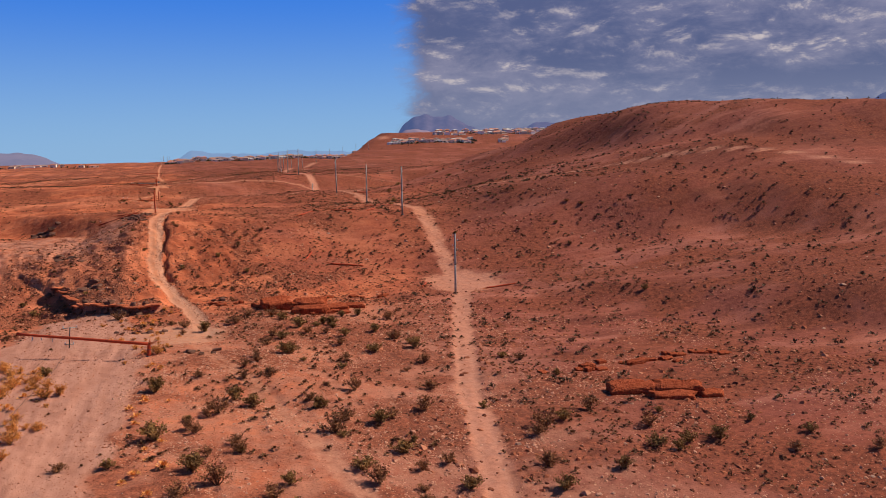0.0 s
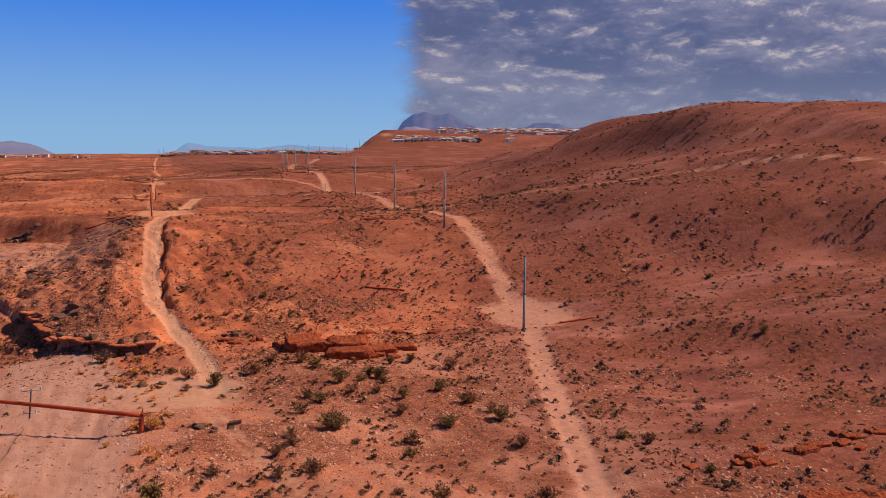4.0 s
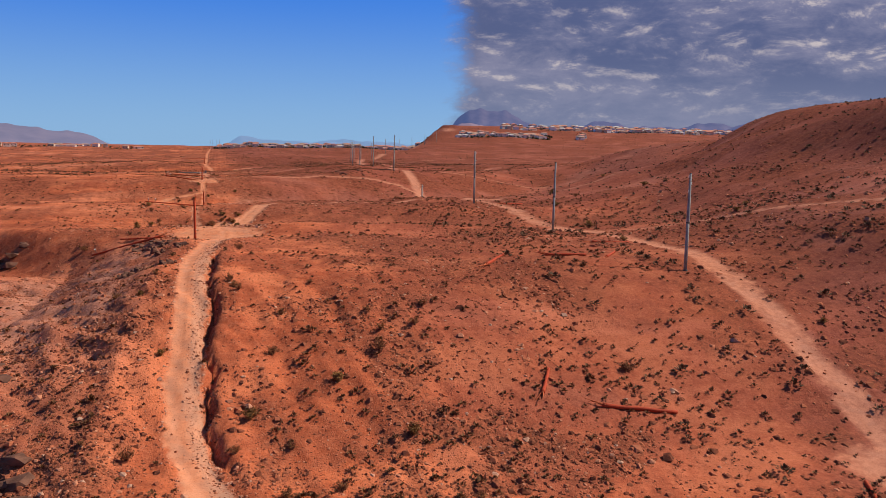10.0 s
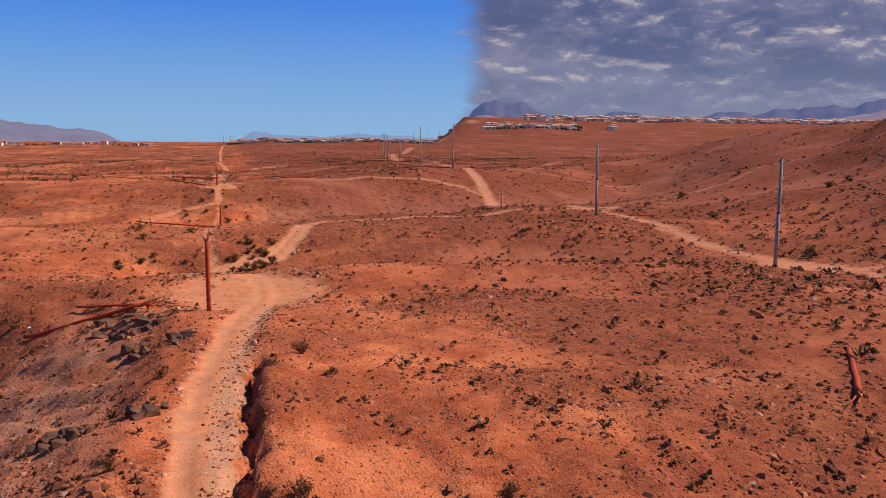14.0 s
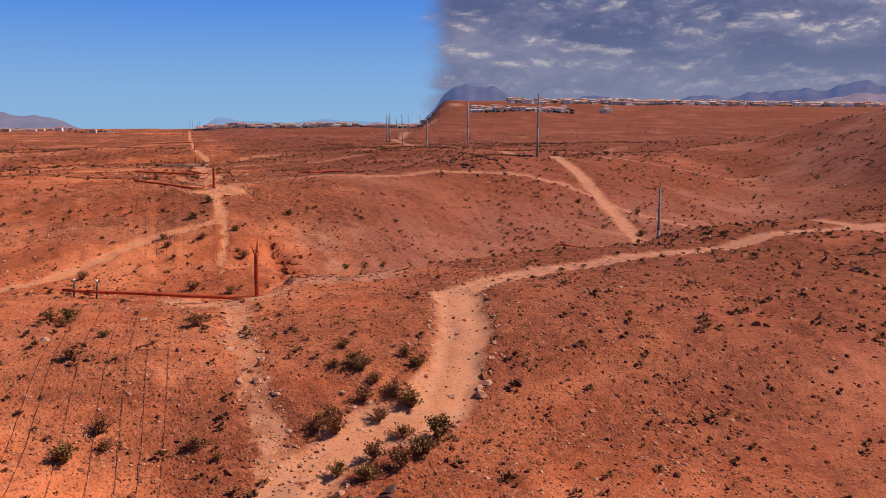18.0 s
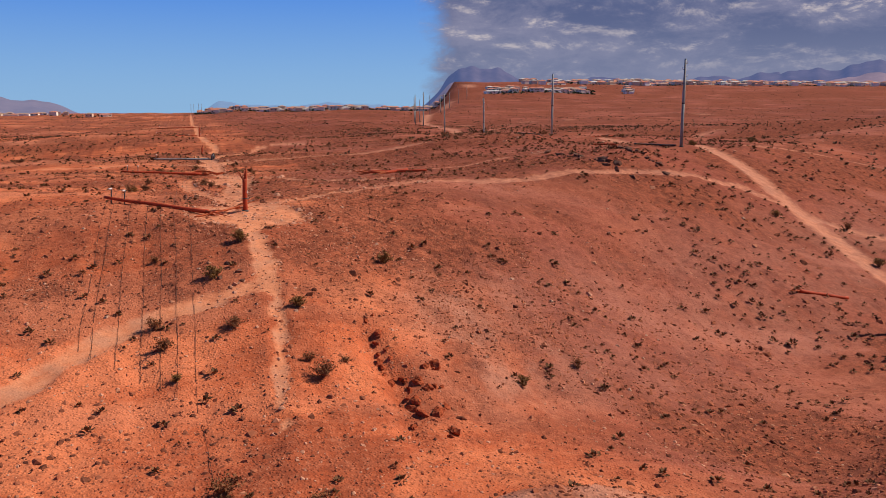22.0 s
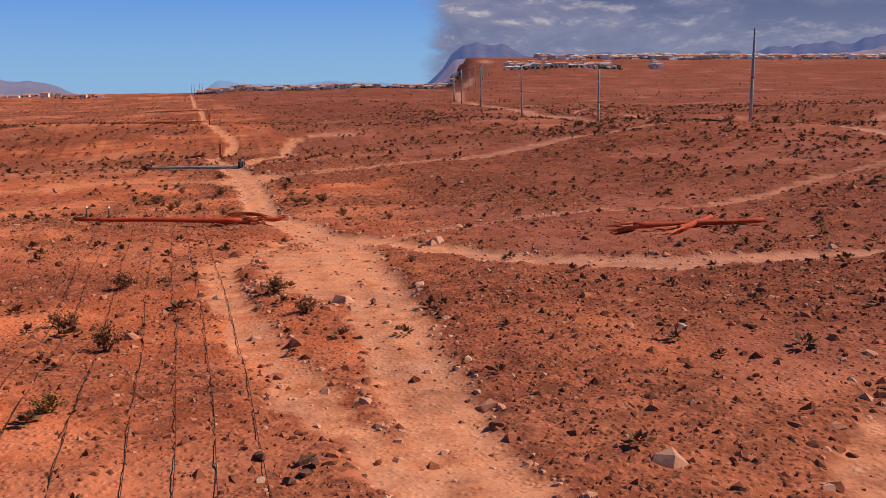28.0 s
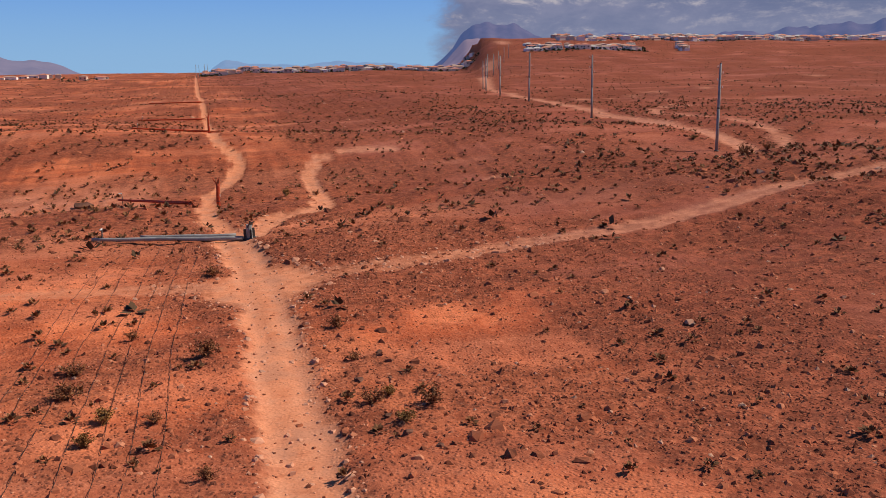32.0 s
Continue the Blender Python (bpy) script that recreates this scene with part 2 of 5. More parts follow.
    c = m.mix(m.range(grit, 0.3, 0.7, 0.0, 0.2), c, (0.20, 0.058, 0.03))
    m.colour(c)
    h = m.math("ADD", m.math("MULTIPLY", fine, 1.0), m.math("ADD", m.math("MULTIPLY", grit, 0.25), m.math("MULTIPLY", m.range(spot.outputs["Distance"], 0.45, 0.1), 0.5)))
    h = m.math("MULTIPLY", h, m.math("SUBTRACT", 1.0, m.math("MULTIPLY", m.attr("track"), 0.75)))
    return m.bump(h, 0.7, 0.12).m


def wood_material(name, red, dark):
    m = Mat(name, 0.75)
    grain = m.noise(6.0, 6, 0.7, vec=m.obj, stretch=(6, 6, 0.35))
    patch = m.noise(1.3, 4, 0.6, vec=m.obj)
    c = m.mix(m.range(grain, 0.3, 0.7), dark, red)
    c = m.mix(m.math("MULTIPLY", m.range(patch, 0.5, 0.75), 0.6), c, tuple(0.45 * v for v in dark))
    return m.colour(c).bump(grain, 0.6, 0.02).m


def plain_material(name, a, b, rough=0.8, metal=0.0, scale=3.0, bump=0.3, dist=0.01):
    m = Mat(name, rough, metal)
    n = m.noise(scale, 5, 0.6, vec=m.obj)
    return m.colour(m.mix(m.range(n, 0.35, 0.65), a, b)).bump(n, bump, dist).m


def rock_material():
    m = Mat("desert stone", 0.9)
    n = m.noise(3.0, 5, 0.6)
    c = m.mix(m.island(), (0.09, 0.032, 0.021), (0.46, 0.150, 0.075))
    c = m.mix(m.range(m.island(), 0.90, 0.93), c, (0.52, 0.225, 0.13))
    c = m.mix(m.range(m.island(), 0.975, 0.985), c, (0.48, 0.29, 0.20))
    return m.colour(m.mix(m.range(n, 0.45, 0.75, 0.0, 0.7), c, (0.40, 0.130, 0.068))).bump(n, 0.5, 0.04).m


def leaf_material(name, a, b):
    m = Mat(name, 0.8)
    c = m.mix(m.range(m.island(), 0.0, 1.0), a, b)
    c = m.mix(m.math("MULTIPLY", m.chance(), 0.5), c, tuple(0.7 * v for v in a))
    return m.colour(c).m


SOIL = ground_material()
STONE = rock_material()
WOOD = wood_material("red-brown treated wood", (0.58, 0.078, 0.024), (0.30, 0.040, 0.015))
SPLINT = wood_material("raw split wood", (0.62, 0.17, 0.06), (0.40, 0.08, 0.03))
STEEL = plain_material("weathered galvanised steel", (0.22, 0.215, 0.205), (0.34, 0.335, 0.32), 0.75, 0.0, 1.2, 0.15)
DARKSTEEL = plain_material("dark steel", (0.05, 0.05, 0.055), (0.09, 0.085, 0.08), 0.6, 0.4)
PORCELAIN = plain_material("pale porcelain", (0.55, 0.56, 0.55), (0.7, 0.7, 0.68), 0.35)
CABLE = plain_material("black cable", (0.035, 0.02, 0.016), (0.06, 0.035, 0.025), 0.7)
def conglomerate():
    m = Mat("red conglomerate", 0.95)
    n = m.noise(1.4, 6, 0.65, vec=m.obj)
    cob = m.cells(3.2, vec=m.obj).outputs["Distance"]
    c = m.mix(m.range(n, 0.35, 0.65), (0.24, 0.044, 0.018), (0.42, 0.100, 0.042))
    c = m.mix(m.math("MULTIPLY", m.range(cob, 0.35, 0.15), 0.6), c, (0.16, 0.05, 0.03))
    return m.colour(c).bump(m.math("ADD", n, m.math("MULTIPLY", cob, 0.6)), 1.0, 0.25).m


PALESTONE = plain_material("pale rosy stone", (0.46, 0.20, 0.12), (0.64, 0.33, 0.21), 0.9, 0.0, 0.7)
LEDGE = conglomerate()
DARKROCK = plain_material("dark broken rock", (0.10, 0.052, 0.038), (0.22, 0.105, 0.070), 0.92, 0.0, 0.9, 0.9, 0.15)
CREOSOTE = leaf_material("olive shrub leaves", (0.19, 0.098, 0.030), (0.40, 0.215, 0.064))
TUFT = leaf_material("dark rusty brush", (0.12, 0.054, 0.022), (0.26, 0.110, 0.043))
SAGE = leaf_material("dark olive-brown brush", (0.075, 0.044, 0.022), (0.15, 0.080, 0.038))
DRY = leaf_material("dry rust-brown shrub twigs", (0.20, 0.082, 0.034), (0.40, 0.165, 0.064))
BRITTLE = leaf_material("orange dry grass", (0.68, 0.24, 0.05), (0.85, 0.40, 0.11))
TWIG = plain_material("grey-brown twigs", (0.09, 0.05, 0.03), (0.16, 0.09, 0.055))


# ---- the land ----
def sst(a, b, v):
    k = np.clip((v - a) / (b - a), 0.0, 1.0)
    return k * k * (3 - 2 * k)


def wob(x, y, s, k):
    """Smooth rolling waves of wavelength about s."""
    a = 2 * math.pi / s
    return (np.sin(a * x + 1.3 * k + 0.8 * np.sin(a * 0.7 * y + k))
            + np.sin(a * 0.9 * y + 2.1 * k + 0.9 * np.sin(a * 0.6 * x + 2 * k))
            + 0.6 * np.sin(a * 1.7 * (0.8 * x + 0.6 * y) + 0.7 * k)) / 2.6


# Dirt tracks: half width, the places that they pass, and how worn they are.
TRACKS = []


def lay(half, *line, worn=1):
    TRACKS.append((half, line, worn))


lay(1.7, (9, -122), (8.5, -107), (6.8, -97.5), (4, -84.4), (1, -74), (0, -66), (0.3, -58), (0.5, -50), (0.3, -40), (0.4, -29), (1.6, -17), (3.5, -4), (5.6, 8.9), (4.8, 16.1), (3.5, 21.6), (2.8, 36.9), (0.5, 41.7), (-0.3, 45.3), (1.6, 47.8), (4.6, 49.7), (8.4, 51.2), (10.2, 54), (12, 58.4), (14.4, 67.6))
lay(1.5, (14.4, 67.6), (24.5, 76.6), (47.9, 87.2), (83.9, 99.9), worn=0.75)
lay(0.9, (0, 41.9), (-1.2, 54), (-1.6, 60.9), (-1.4, 70.2), worn=0.7)
lay(0.3, (-1.3, 109.5), (-0.1, 122.2), (-0.3, 127))
lay(0.8, (-0.3, 126), (-0.4, 129.6), (-0.7, 134.9), (-1.2, 142.3))
lay(1.5, (-1.2, 141.3), (-1.9, 150.8), (-0.9, 163.5), (0.2, 174.1), (1, 187.9), (0.4, 197.4), worn=0.72)
lay(1.5, (0.4, 197.4), (-1.5, 205.9), (-1.5, 223.9), (-1.3, 231.4), (-1.6, 245.1), (-2.4, 256.8))
lay(1.05, (-2.4, 256.8), (-4, 265.3), (-3.7, 301.3), (-0.4, 313), (1.4, 323.6), (-2.1, 336.3), (-2.4, 437), (-4.5, 712.6), (-5.1, 1603))
lay(0.9, (0.4, 197.4), (-3, 189), (-6.2, 182.3), (-5.5, 173.1), (-4.4, 163.5), (-2.6, 155), worn=0.7)
lay(1, (-0.9, 127), (-5.6, 124.9), (-8.3, 124.1), (-13.6, 118.6), (-19.3, 111.6), (-39.1, 97.8), worn=0.9)
lay(1, (-0.4, 144.4), (2.9, 147.3), (6.8, 152.7), (12.6, 156), (30.9, 162.5), (50, 170.9), (69.1, 175.2), (94.5, 167.8), worn=0.6)
lay(1.3, (0.2, 197), (1.2, 193), (3.6, 187.7), (8, 182), (16, 176), (30, 172), worn=0.8)
lay(0.8, (3, 188.5), (6, 190), (13.6, 194.7), (27.7, 194.3), (66.9, 204.9), (147.5, 214.4), worn=0.5)
lay(1.3, (-64.5, 235.6), (-15.7, 241.4), (-6.2, 241.1), (1.2, 240.9), (9.7, 240.9), (41.5, 248.3), (95, 256), worn=0.5)
lay(1.2, (-0.9, 255.7), (1.6, 263.2), (6, 265.3), (9.7, 290.7), (10.4, 313), (12.9, 321.5), (18.2, 325.7), (26.7, 326.8), worn=0.8)
lay(1.5, (9, -122), (7.5, -133), (10.5, -146), (14, -158), (17, -172), (22, -200), (24, -260), worn=0.42)
lay(1.2, (-12, -215), (-9.5, -175), (-7, -150), (-4, -128), (2, -118), (8, -112), worn=0.4)
lay(2.0, (26, -262), (33, -215), (45, -165), (59, -120), (70, -88), (75, -40), (77, 15), (77, 75), (76, 135), (78, 195), (80, 255), (83, 312), (88, 372), (97, 440), (116, 540), (168, 720), (330, 1180), (640, 1900), worn=0.8)
lay(1.1, (77, 90), (92, 108), (128, 116), (178, 142), (250, 170), worn=0.5)
lay(1.3, (77, 15), (92, 10), (112, -3), (142, -20), (176, -41), (215, -64), worn=0.6)
lay(1.3, (34, 300), (58, 282), (79, 275), (118, 290), (190, 330), (330, 372), worn=0.6)
lay(1.2, (82, 300), (96, 322), (102, 345), (98, 372), (112, 392), (140, 400), worn=0.7)
lay(1.3, (96, 430), (150, 470), (240, 505), (420, 560), worn=0.5)
lay(1.5, (150, 640), (260, 640), (460, 690), (700, 760), worn=0.5)
# Bare trodden ground: place and radii.
PADS = [(3.5, 10, 8.5, 12), (-2, 74.5, 5, 4), (-0.9, 142.3, 5, 5), (-1.4, 181, 3.0, 9), (-0.9, 239.8, 4, 6),
        (4, -122, 10, 12), (72, -84, 11, 10), (75, 20, 7, 9), (75, 136, 7, 8), (77, 254, 8, 9), (40, 276, 12, 6)]


def track_mask(x, y):
    """1 on the tracks, falling to 0 beside them; the signed distance from the first track's line; the wheel ruts."""
    m = np.zeros_like(x)
    rut = np.zeros_like(x)
    side = np.full_like(x, 99.0)
    for n, (half, line, worn) in enumerate(TRACKS):
        best = np.full_like(x, 1e3)
        for (ax, ay), (bx, by) in zip(line, line[1:]):
            dx, dy = bx - ax, by - ay
            near = (x > min(ax, bx) - 9) & (x < max(ax, bx) + 9) & (y > min(ay, by) - 9) & (y < max(ay, by) + 9)
            if not near.any():
                continue
            px, py = x[near], y[near]
            k = np.clip(((px - ax) * dx + (py - ay) * dy) / (dx * dx + dy * dy), 0, 1)
            d = np.hypot(px - ax - k * dx, py - ay - k * dy)
            if n == 0:
                s = np.sign((px - ax) * dy - (py - ay) * dx) * d
                old = side[near]
                side[near] = np.where(d < np.abs(old), s, old)
            best[near] = np.minimum(best[near], d)
        if half > 1.1:
            rut = np.maximum(rut, np.exp(-((best - 0.52 * half) / 0.34) ** 2) * worn)
        m = np.maximum(m, worn * sst(half * 1.35, half * 0.65, best + 0.35 * wob(x, y, 7, 3) + 0.2 * wob(x, y, 2.7, 5)))
    for px, py, rx, ry in PADS:
        d = np.hypot((x - px) / rx, (y - py) / ry) + 0.16 * wob(x, y, 9, 2)
        m = np.maximum(m, 0.85 * sst(1.15, 0.6, d))
    return m, side, rut


def bench_grid(x, y):
    """The benches north of the first pole are laid out on a grid of their own, a little larger and lower."""
    k = np.clip(y / 38.44, 0, 1)
    v = np.where(y <= 0, y, np.where(y < 38.44, y * 24 / 38.44, (y - 13) / 1.06))
    return x * (1 - k) + (x + 0.9) / 1.06 * k, v, k


def land(x, y):
    """Height of the ground without tracks and small relief."""
    x0, y0 = np.asarray(x, float), np.asarray(y, float)
    x, y, far_side = bench_grid(x0, y0)
    # the wash in the south and the hill face up to the first bench
    crest = -34 + 0.10 * np.clip(x, -40, 90) + 5 * wob(x, y, 75, 1)
    foot = -106 + 0.18 * np.clip(x, -40, 60) + 5 * wob(x, y, 60, 2)
    k = np.clip((y - foot) / (crest - foot), 0, 1)
    z = -16 + 16 * (0.35 * k + 0.65 * sst(0.15, 1.0, k))
    z = z - 3.0 * sst(-135, -260, y) - 0.05 * np.clip(x, 0, 60) * sst(-100, -150, y)
    # the ravine west of the ridge that carries the track
    rim = 4 - 0.55 * np.clip(x, -60, 0) + 3 * wob(x, y, 30, 3)
    edge = -2.5 + 0.06 * np.clip(y, -90, 0) * sst(0, -60, y)
    z = z - np.clip((edge - x) * 0.40, 0, 7.0) * sst(rim, rim - 13, y) * sst(-112, -70, y)
    # the second bench, the valley behind it and the hill on its far side
    z = z + 2.4 * sst(25, 55, y)
    near = 66 + 0.42 * np.clip(x, 0, 120) - 0.05 * np.clip(x, -80, 0)
    far = 90 + 0.70 * np.clip(x, 0, 130) - 0.25 * np.clip(x, -80, 0)
    deep = 5.6 + 5.0 * sst(2, 40, x)
    mid = (near + far) / 2
    z = z - deep * sst(near - 9, mid - 3, y)
    hill = deep + 3.2 + 3.0 * sst(8, 60, x) * sst(-20, 60, x)
    z = z + hill * sst(mid + 1, far + 36, y)
    # the plain beyond, with a shallow draw across it
    z = z - 1.5 * sst(135, 200, y)
    z = z - 4.5 * sst(242, 262, y + 0.1 * x) + 5.0 * sst(274, 315, y + 0.15 * x)
    z = z + 3 * sst(400, 1000, y) + 5 * sst(960, 1250, y) * sst(-60, 30, x - 0.02 * y)
    # the stepped hill in the east, and the upland beyond it that climbs to the eastern half of the town
    u = x - 0.25 * (y + 285) + 9 * wob(x, y, 70, 3)
    w = 0.5 * x + 0.866 * y + 7 * wob(x, y, 95, 5) + 3 * wob(x, y, 37, 2)
    steps = 8 * sst(-64, -42, w) + 12 * sst(2, 32, w) + 14 * sst(78, 116, w)
    z = z + steps * sst(-8, 135, u) * sst(330, 110, y)
    z = z + 53 * sst(-45, -10, x - 0.292 * (y + 4)) * sst(480, 1800, y)
    z = z + 0.5 * wob(x, y, 41, 4) + 0.22 * wob(x, y, 17, 5)
    z = z + 2.2 * wob(x, y, 190, 6) * sst(80, 250, np.hypot(x, y - 50))
    # the level pad round the first pole and the gully behind it
    near = sst(-16, -5, x0) * sst(75, 40, x0)
    pad = 1.4 * sst(5, 14, y0) * sst(27, 21.5, y0) - 2.5 * sst(20, 29, y0) * sst(58, 46, y0)
    return z * (1 + 0.06 * far_side) - 1.6 * far_side + near * pad


def lumps(x, y, s, seed):
    """Uneven patches of size s: smoothed random values on a lattice, from 0 to 1."""
    table = np.random.default_rng(seed).random(4096)
    u, v = 0.87 * x / s + 0.5 * y / s + 400, 0.87 * y / s - 0.5 * x / s + 400
    i, j = np.floor(u).astype(np.int64), np.floor(v).astype(np.int64)
    p, q = sst(0, 1, u - i), sst(0, 1, v - j)
    at = lambda a, b: table[(a * 1619 + b * 3571 + (a * b) % 331 * 7) % 4096]
    return (at(i, j) * (1 - p) + at(i + 1, j) * p) * (1 - q) + (at(i, j + 1) * (1 - p) + at(i + 1, j + 1) * p) * q


def cobbles(x, y):
    """How stony the ground is: 1 in the dark cobble fields, 0 on the bare patches."""
    bare = sst(80, 88, y) * sst(129, 121, y) * sst(-32, -22, x) * sst(14, 6, x) + 0.6 * sst(228, 236, y) * sst(262, 254, y) * sst(-4, -9, x)
    n = 0.42 * lumps(x, 1.3 * y, 17, 1) + 0.3 * lumps(x, 1.2 * y, 6.5, 2) + 0.18 * lumps(x, y, 2.6, 3) + 0.10 * lumps(x, y, 1.1, 4)
    for px, py, rx, ry in ((36, -60, 12, 17), (14, -68, 6, 15), (52, -72, 9, 13), (20, -40, 9, 6), (-17, -14, 13, 28)):
        bare = bare + 0.95 * sst(1.2, 0.55, np.hypot((x - px) / rx, (y - py) / ry) + 0.22 * wob(x, y, 13, 4) + 0.1 * wob(x, y, 5, 2))
    bare = bare + 0.4 * sst(8, 20, y) * sst(76, 62, y)
    bare = np.clip(bare + 0.45 * sst(-80, -60, y) * sst(2, -10, y), 0, 1)
    n = n + 0.12 * sst(256, 264, y) * sst(330, 312, y) + 0.05 * sst(330, 350, y)
    n = n + 0.13 * sst(-2, -7, x) * sst(-97, -88, y) * sst(-42, -60, y)
    return (1 - 0.8 * bare) * np.clip((n - 0.36) / 0.28, 0, 1)


def spur(x, y):
    """The gravel spur that runs out from the bench edge, steep on its west side."""
    c = 2.3 + 0.12 * (y - 82) + 0.4 * wob(x * 0, y, 6, 3) + 0.25 * wob(x * 0, y, 2.3, 5)
    z = 0.5 - 0.17 * np.clip(y - 80, 0, 40) - 1.7 * np.clip(c + 1.6 - x, 0, 99) - 0.3 * np.clip(x - c - 5.5, 0, 99)
    return z - 1.2 * np.clip(76.5 - y, 0, 99) - 0.9 * np.clip(y - 97, 0, 99) + 0.18 * wob(x, y, 3.1, 4) + 0.1 * wob(x, y, 1.4, 2)


def stretched(a, b, fine, lo, hi, grow):
    mid = list(np.arange(a, b + fine * 0.5, fine))
    left, step, v = [], fine, a
    while v > lo:
        step *= grow
        v -= step
        left.append(v)
    right, step, v = [], fine, mid[-1]
    while v < hi:
        step *= grow
        v += step
        right.append(v)
    return np.array(left[::-1] + mid + right)


def bank_line(x):
    """Where the undercut bank stands, south of the ravine."""
    return np.interp(x, (-30, -27, -20, -14, -10, -3.5, 2), (-60, -64, -73, -88, -92.5, -97.5, -98)) + 0.9 * wob(x, x, 11, 6) + 0.35 * wob(x, x, 4.3, 2)


def relief(x, y, m, side):
    """Small relief: ruts, the washed-out edge of the first track, cut banks, stony roughness."""
    z = np.zeros_like(x)
    _, v, _ = bench_grid(x, y)
    z -= 0.22 * m
    # washed-out channel along the track's east side
    run = sst(-80, -70, y) * sst(-17, -24, y)
    c = 2.2 + 0.55 * wob(x * 0, y, 13, 2) + 0.35 * wob(x * 0, y, 4.5, 5) + 0.15 * wob(x * 0, y, 2.1, 3)
    z -= run * 1.3 * np.exp(-((side - c) / 0.42) ** 2)
    z += run * 0.35 * sst(c + 0.3, c + 0.9, side) * sst(c + 4.5, c + 1.2, side)
    # steep-sided cut below the bench edge behind the second pole, and the gravel spur east of it
    c = 0.8 + 0.28 * (y - 82) + 0.5 * wob(x * 0, y, 5, 3)
    z -= 3.4 * np.exp(-(np.abs(x - c) / 2.5) ** 5) * np.exp(-(np.abs(y - 84) / 8.2) ** 6)
    # a narrow gully down the far hill face
    z -= 0.7 * np.exp(-((x - 5.6 - 0.5 * wob(x * 0, y, 7, 2) - 0.25 * wob(x * 0, y, 3.6, 4)) / 0.85) ** 2) * sst(105, 110, y) * sst(125, 119, y)
    # gullies down the ravine's side west of the ridge
    g = sst(-2.5, -6, x) * sst(-125, -70, x) * sst(-95, -80, y) * sst(16, 4, y)
    z -= g * (0.9 * np.abs(wob(x * 0.35, y + 0.5 * x, 9, 4)) + 0.45 * np.abs(wob(x * 0.5, y + 0.4 * x, 3.9, 6)) - 0.3)
    # rills down the hill faces
    face = sst(-100, -80, y) * sst(-25, -45, y) + 0.45 * sst(84, 95, v) * sst(135, 112, v)
    z += face * sst(40, 20, x) * (0.28 * wob(x, y * 0.35, 6.5, 1) + 0.2 * wob(x + 0.2 * y, y * 0.4, 2.9, 3))
    # undercut bank where the ravine meets the wash
    bank = bank_line(x)
    w = sst(-34, -26, x) * sst(3.5, 0.5, x)
    z += w * 1.7 * sst(bank - 0.4, bank + 0.4, y) * sst(bank + 30, bank + 4, y)
    rough = (1 - 0.8 * m)
    z += rough * (0.10 * wob(x, y, 3.1, 7) + 0.07 * wob(x, y, 1.7, 9))
    return z


GX = stretched(-36, 50, 0.5, -4400, 4400, 1.05)
GY = stretched(-195, 250, 0.55, -700, 4800, 1.045)


def heights(x, y):
    m, side, rut = track_mask(x, y)
    return np.maximum(land(x, y) + relief(x, y, m, side) - 0.10 * rut, spur(x, y)), m, rut, side


X2, Y2 = np.meshgrid(GX, GY)
Z2, M2, R2, S2 = heights(X2.ravel(), Y2.ravel())
M2 = M2.reshape(X2.shape)
Z2 = Z2.reshape(X2.shape) + np.random.default_rng(3).normal(0, 0.035, X2.shape) * (np.abs(X2) < 90) * (1 - 0.8 * M2)


def on_land(x, y):
    """Height of the built ground at a place."""
    i = int(np.clip(np.searchsorted(GX, x) - 1, 0, len(GX) - 2))
    j = int(np.clip(np.searchsorted(GY, y) - 1, 0, len(GY) - 2))
    u = (x - GX[i]) / (GX[i + 1] - GX[i])
    v = (y - GY[j]) / (GY[j + 1] - GY[j])
    return float((Z2[j, i] * (1 - u) + Z2[j, i + 1] * u) * (1 - v) + (Z2[j + 1, i] * (1 - u) + Z2[j + 1, i + 1] * u) * v)


def mesh_of(name, verts, faces, material, smooth=False):
    me = bpy.data.meshes.new(name)
    verts = np.asarray(verts, np.float32)
    if isinstance(faces, np.ndarray):
        n, k = faces.shape
        me.vertices.add(len(verts))
        me.vertices.foreach_set("co", verts.ravel())
        me.loops.add(n * k)
        me.loops.foreach_set("vertex_index", faces.ravel().astype(np.int32))
        me.polygons.add(n)
        me.polygons.foreach_set("loop_start", np.arange(0, n * k, k, dtype=np.int32))
        me.update(calc_edges=True)
    else:
        me.from_pydata([tuple(map(float, v)) for v in verts], [], faces)
    me.materials.append(material)
    me.polygons.foreach_set("use_smooth", [smooth] * len(me.polygons))
    me.validate()
    return me


nx, ny = len(GX), len(GY)
idx = np.arange(nx * ny).reshape(ny, nx)
quads = np.stack([idx[:-1, :-1], idx[:-1, 1:], idx[1:, 1:], idx[1:, :-1]], -1).reshape(-1, 4)
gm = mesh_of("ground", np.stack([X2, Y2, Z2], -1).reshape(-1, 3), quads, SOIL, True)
at = gm.attributes.new("track", "FLOAT", "POINT")
at.data.foreach_set("value", M2.ravel().astype(np.float32))
gm.attributes.new("rut", "FLOAT", "POINT").data.foreach_set("value", R2.astype(np.float32))
U2, V2, _ = bench_grid(X2, Y2)
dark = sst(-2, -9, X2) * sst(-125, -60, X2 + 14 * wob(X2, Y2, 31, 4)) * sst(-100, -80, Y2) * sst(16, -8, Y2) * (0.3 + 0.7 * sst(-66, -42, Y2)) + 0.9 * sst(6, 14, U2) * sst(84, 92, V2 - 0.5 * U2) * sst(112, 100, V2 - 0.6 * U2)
dark = dark + sst(1.0, 3.5, X2) * sst(16, 11, X2) * sst(75, 78, Y2) * sst(100, 95, Y2)
dark = dark + 0.8 * np.exp(-((V2 - 268) / 12) ** 2) * sst(-8, -14, X2)
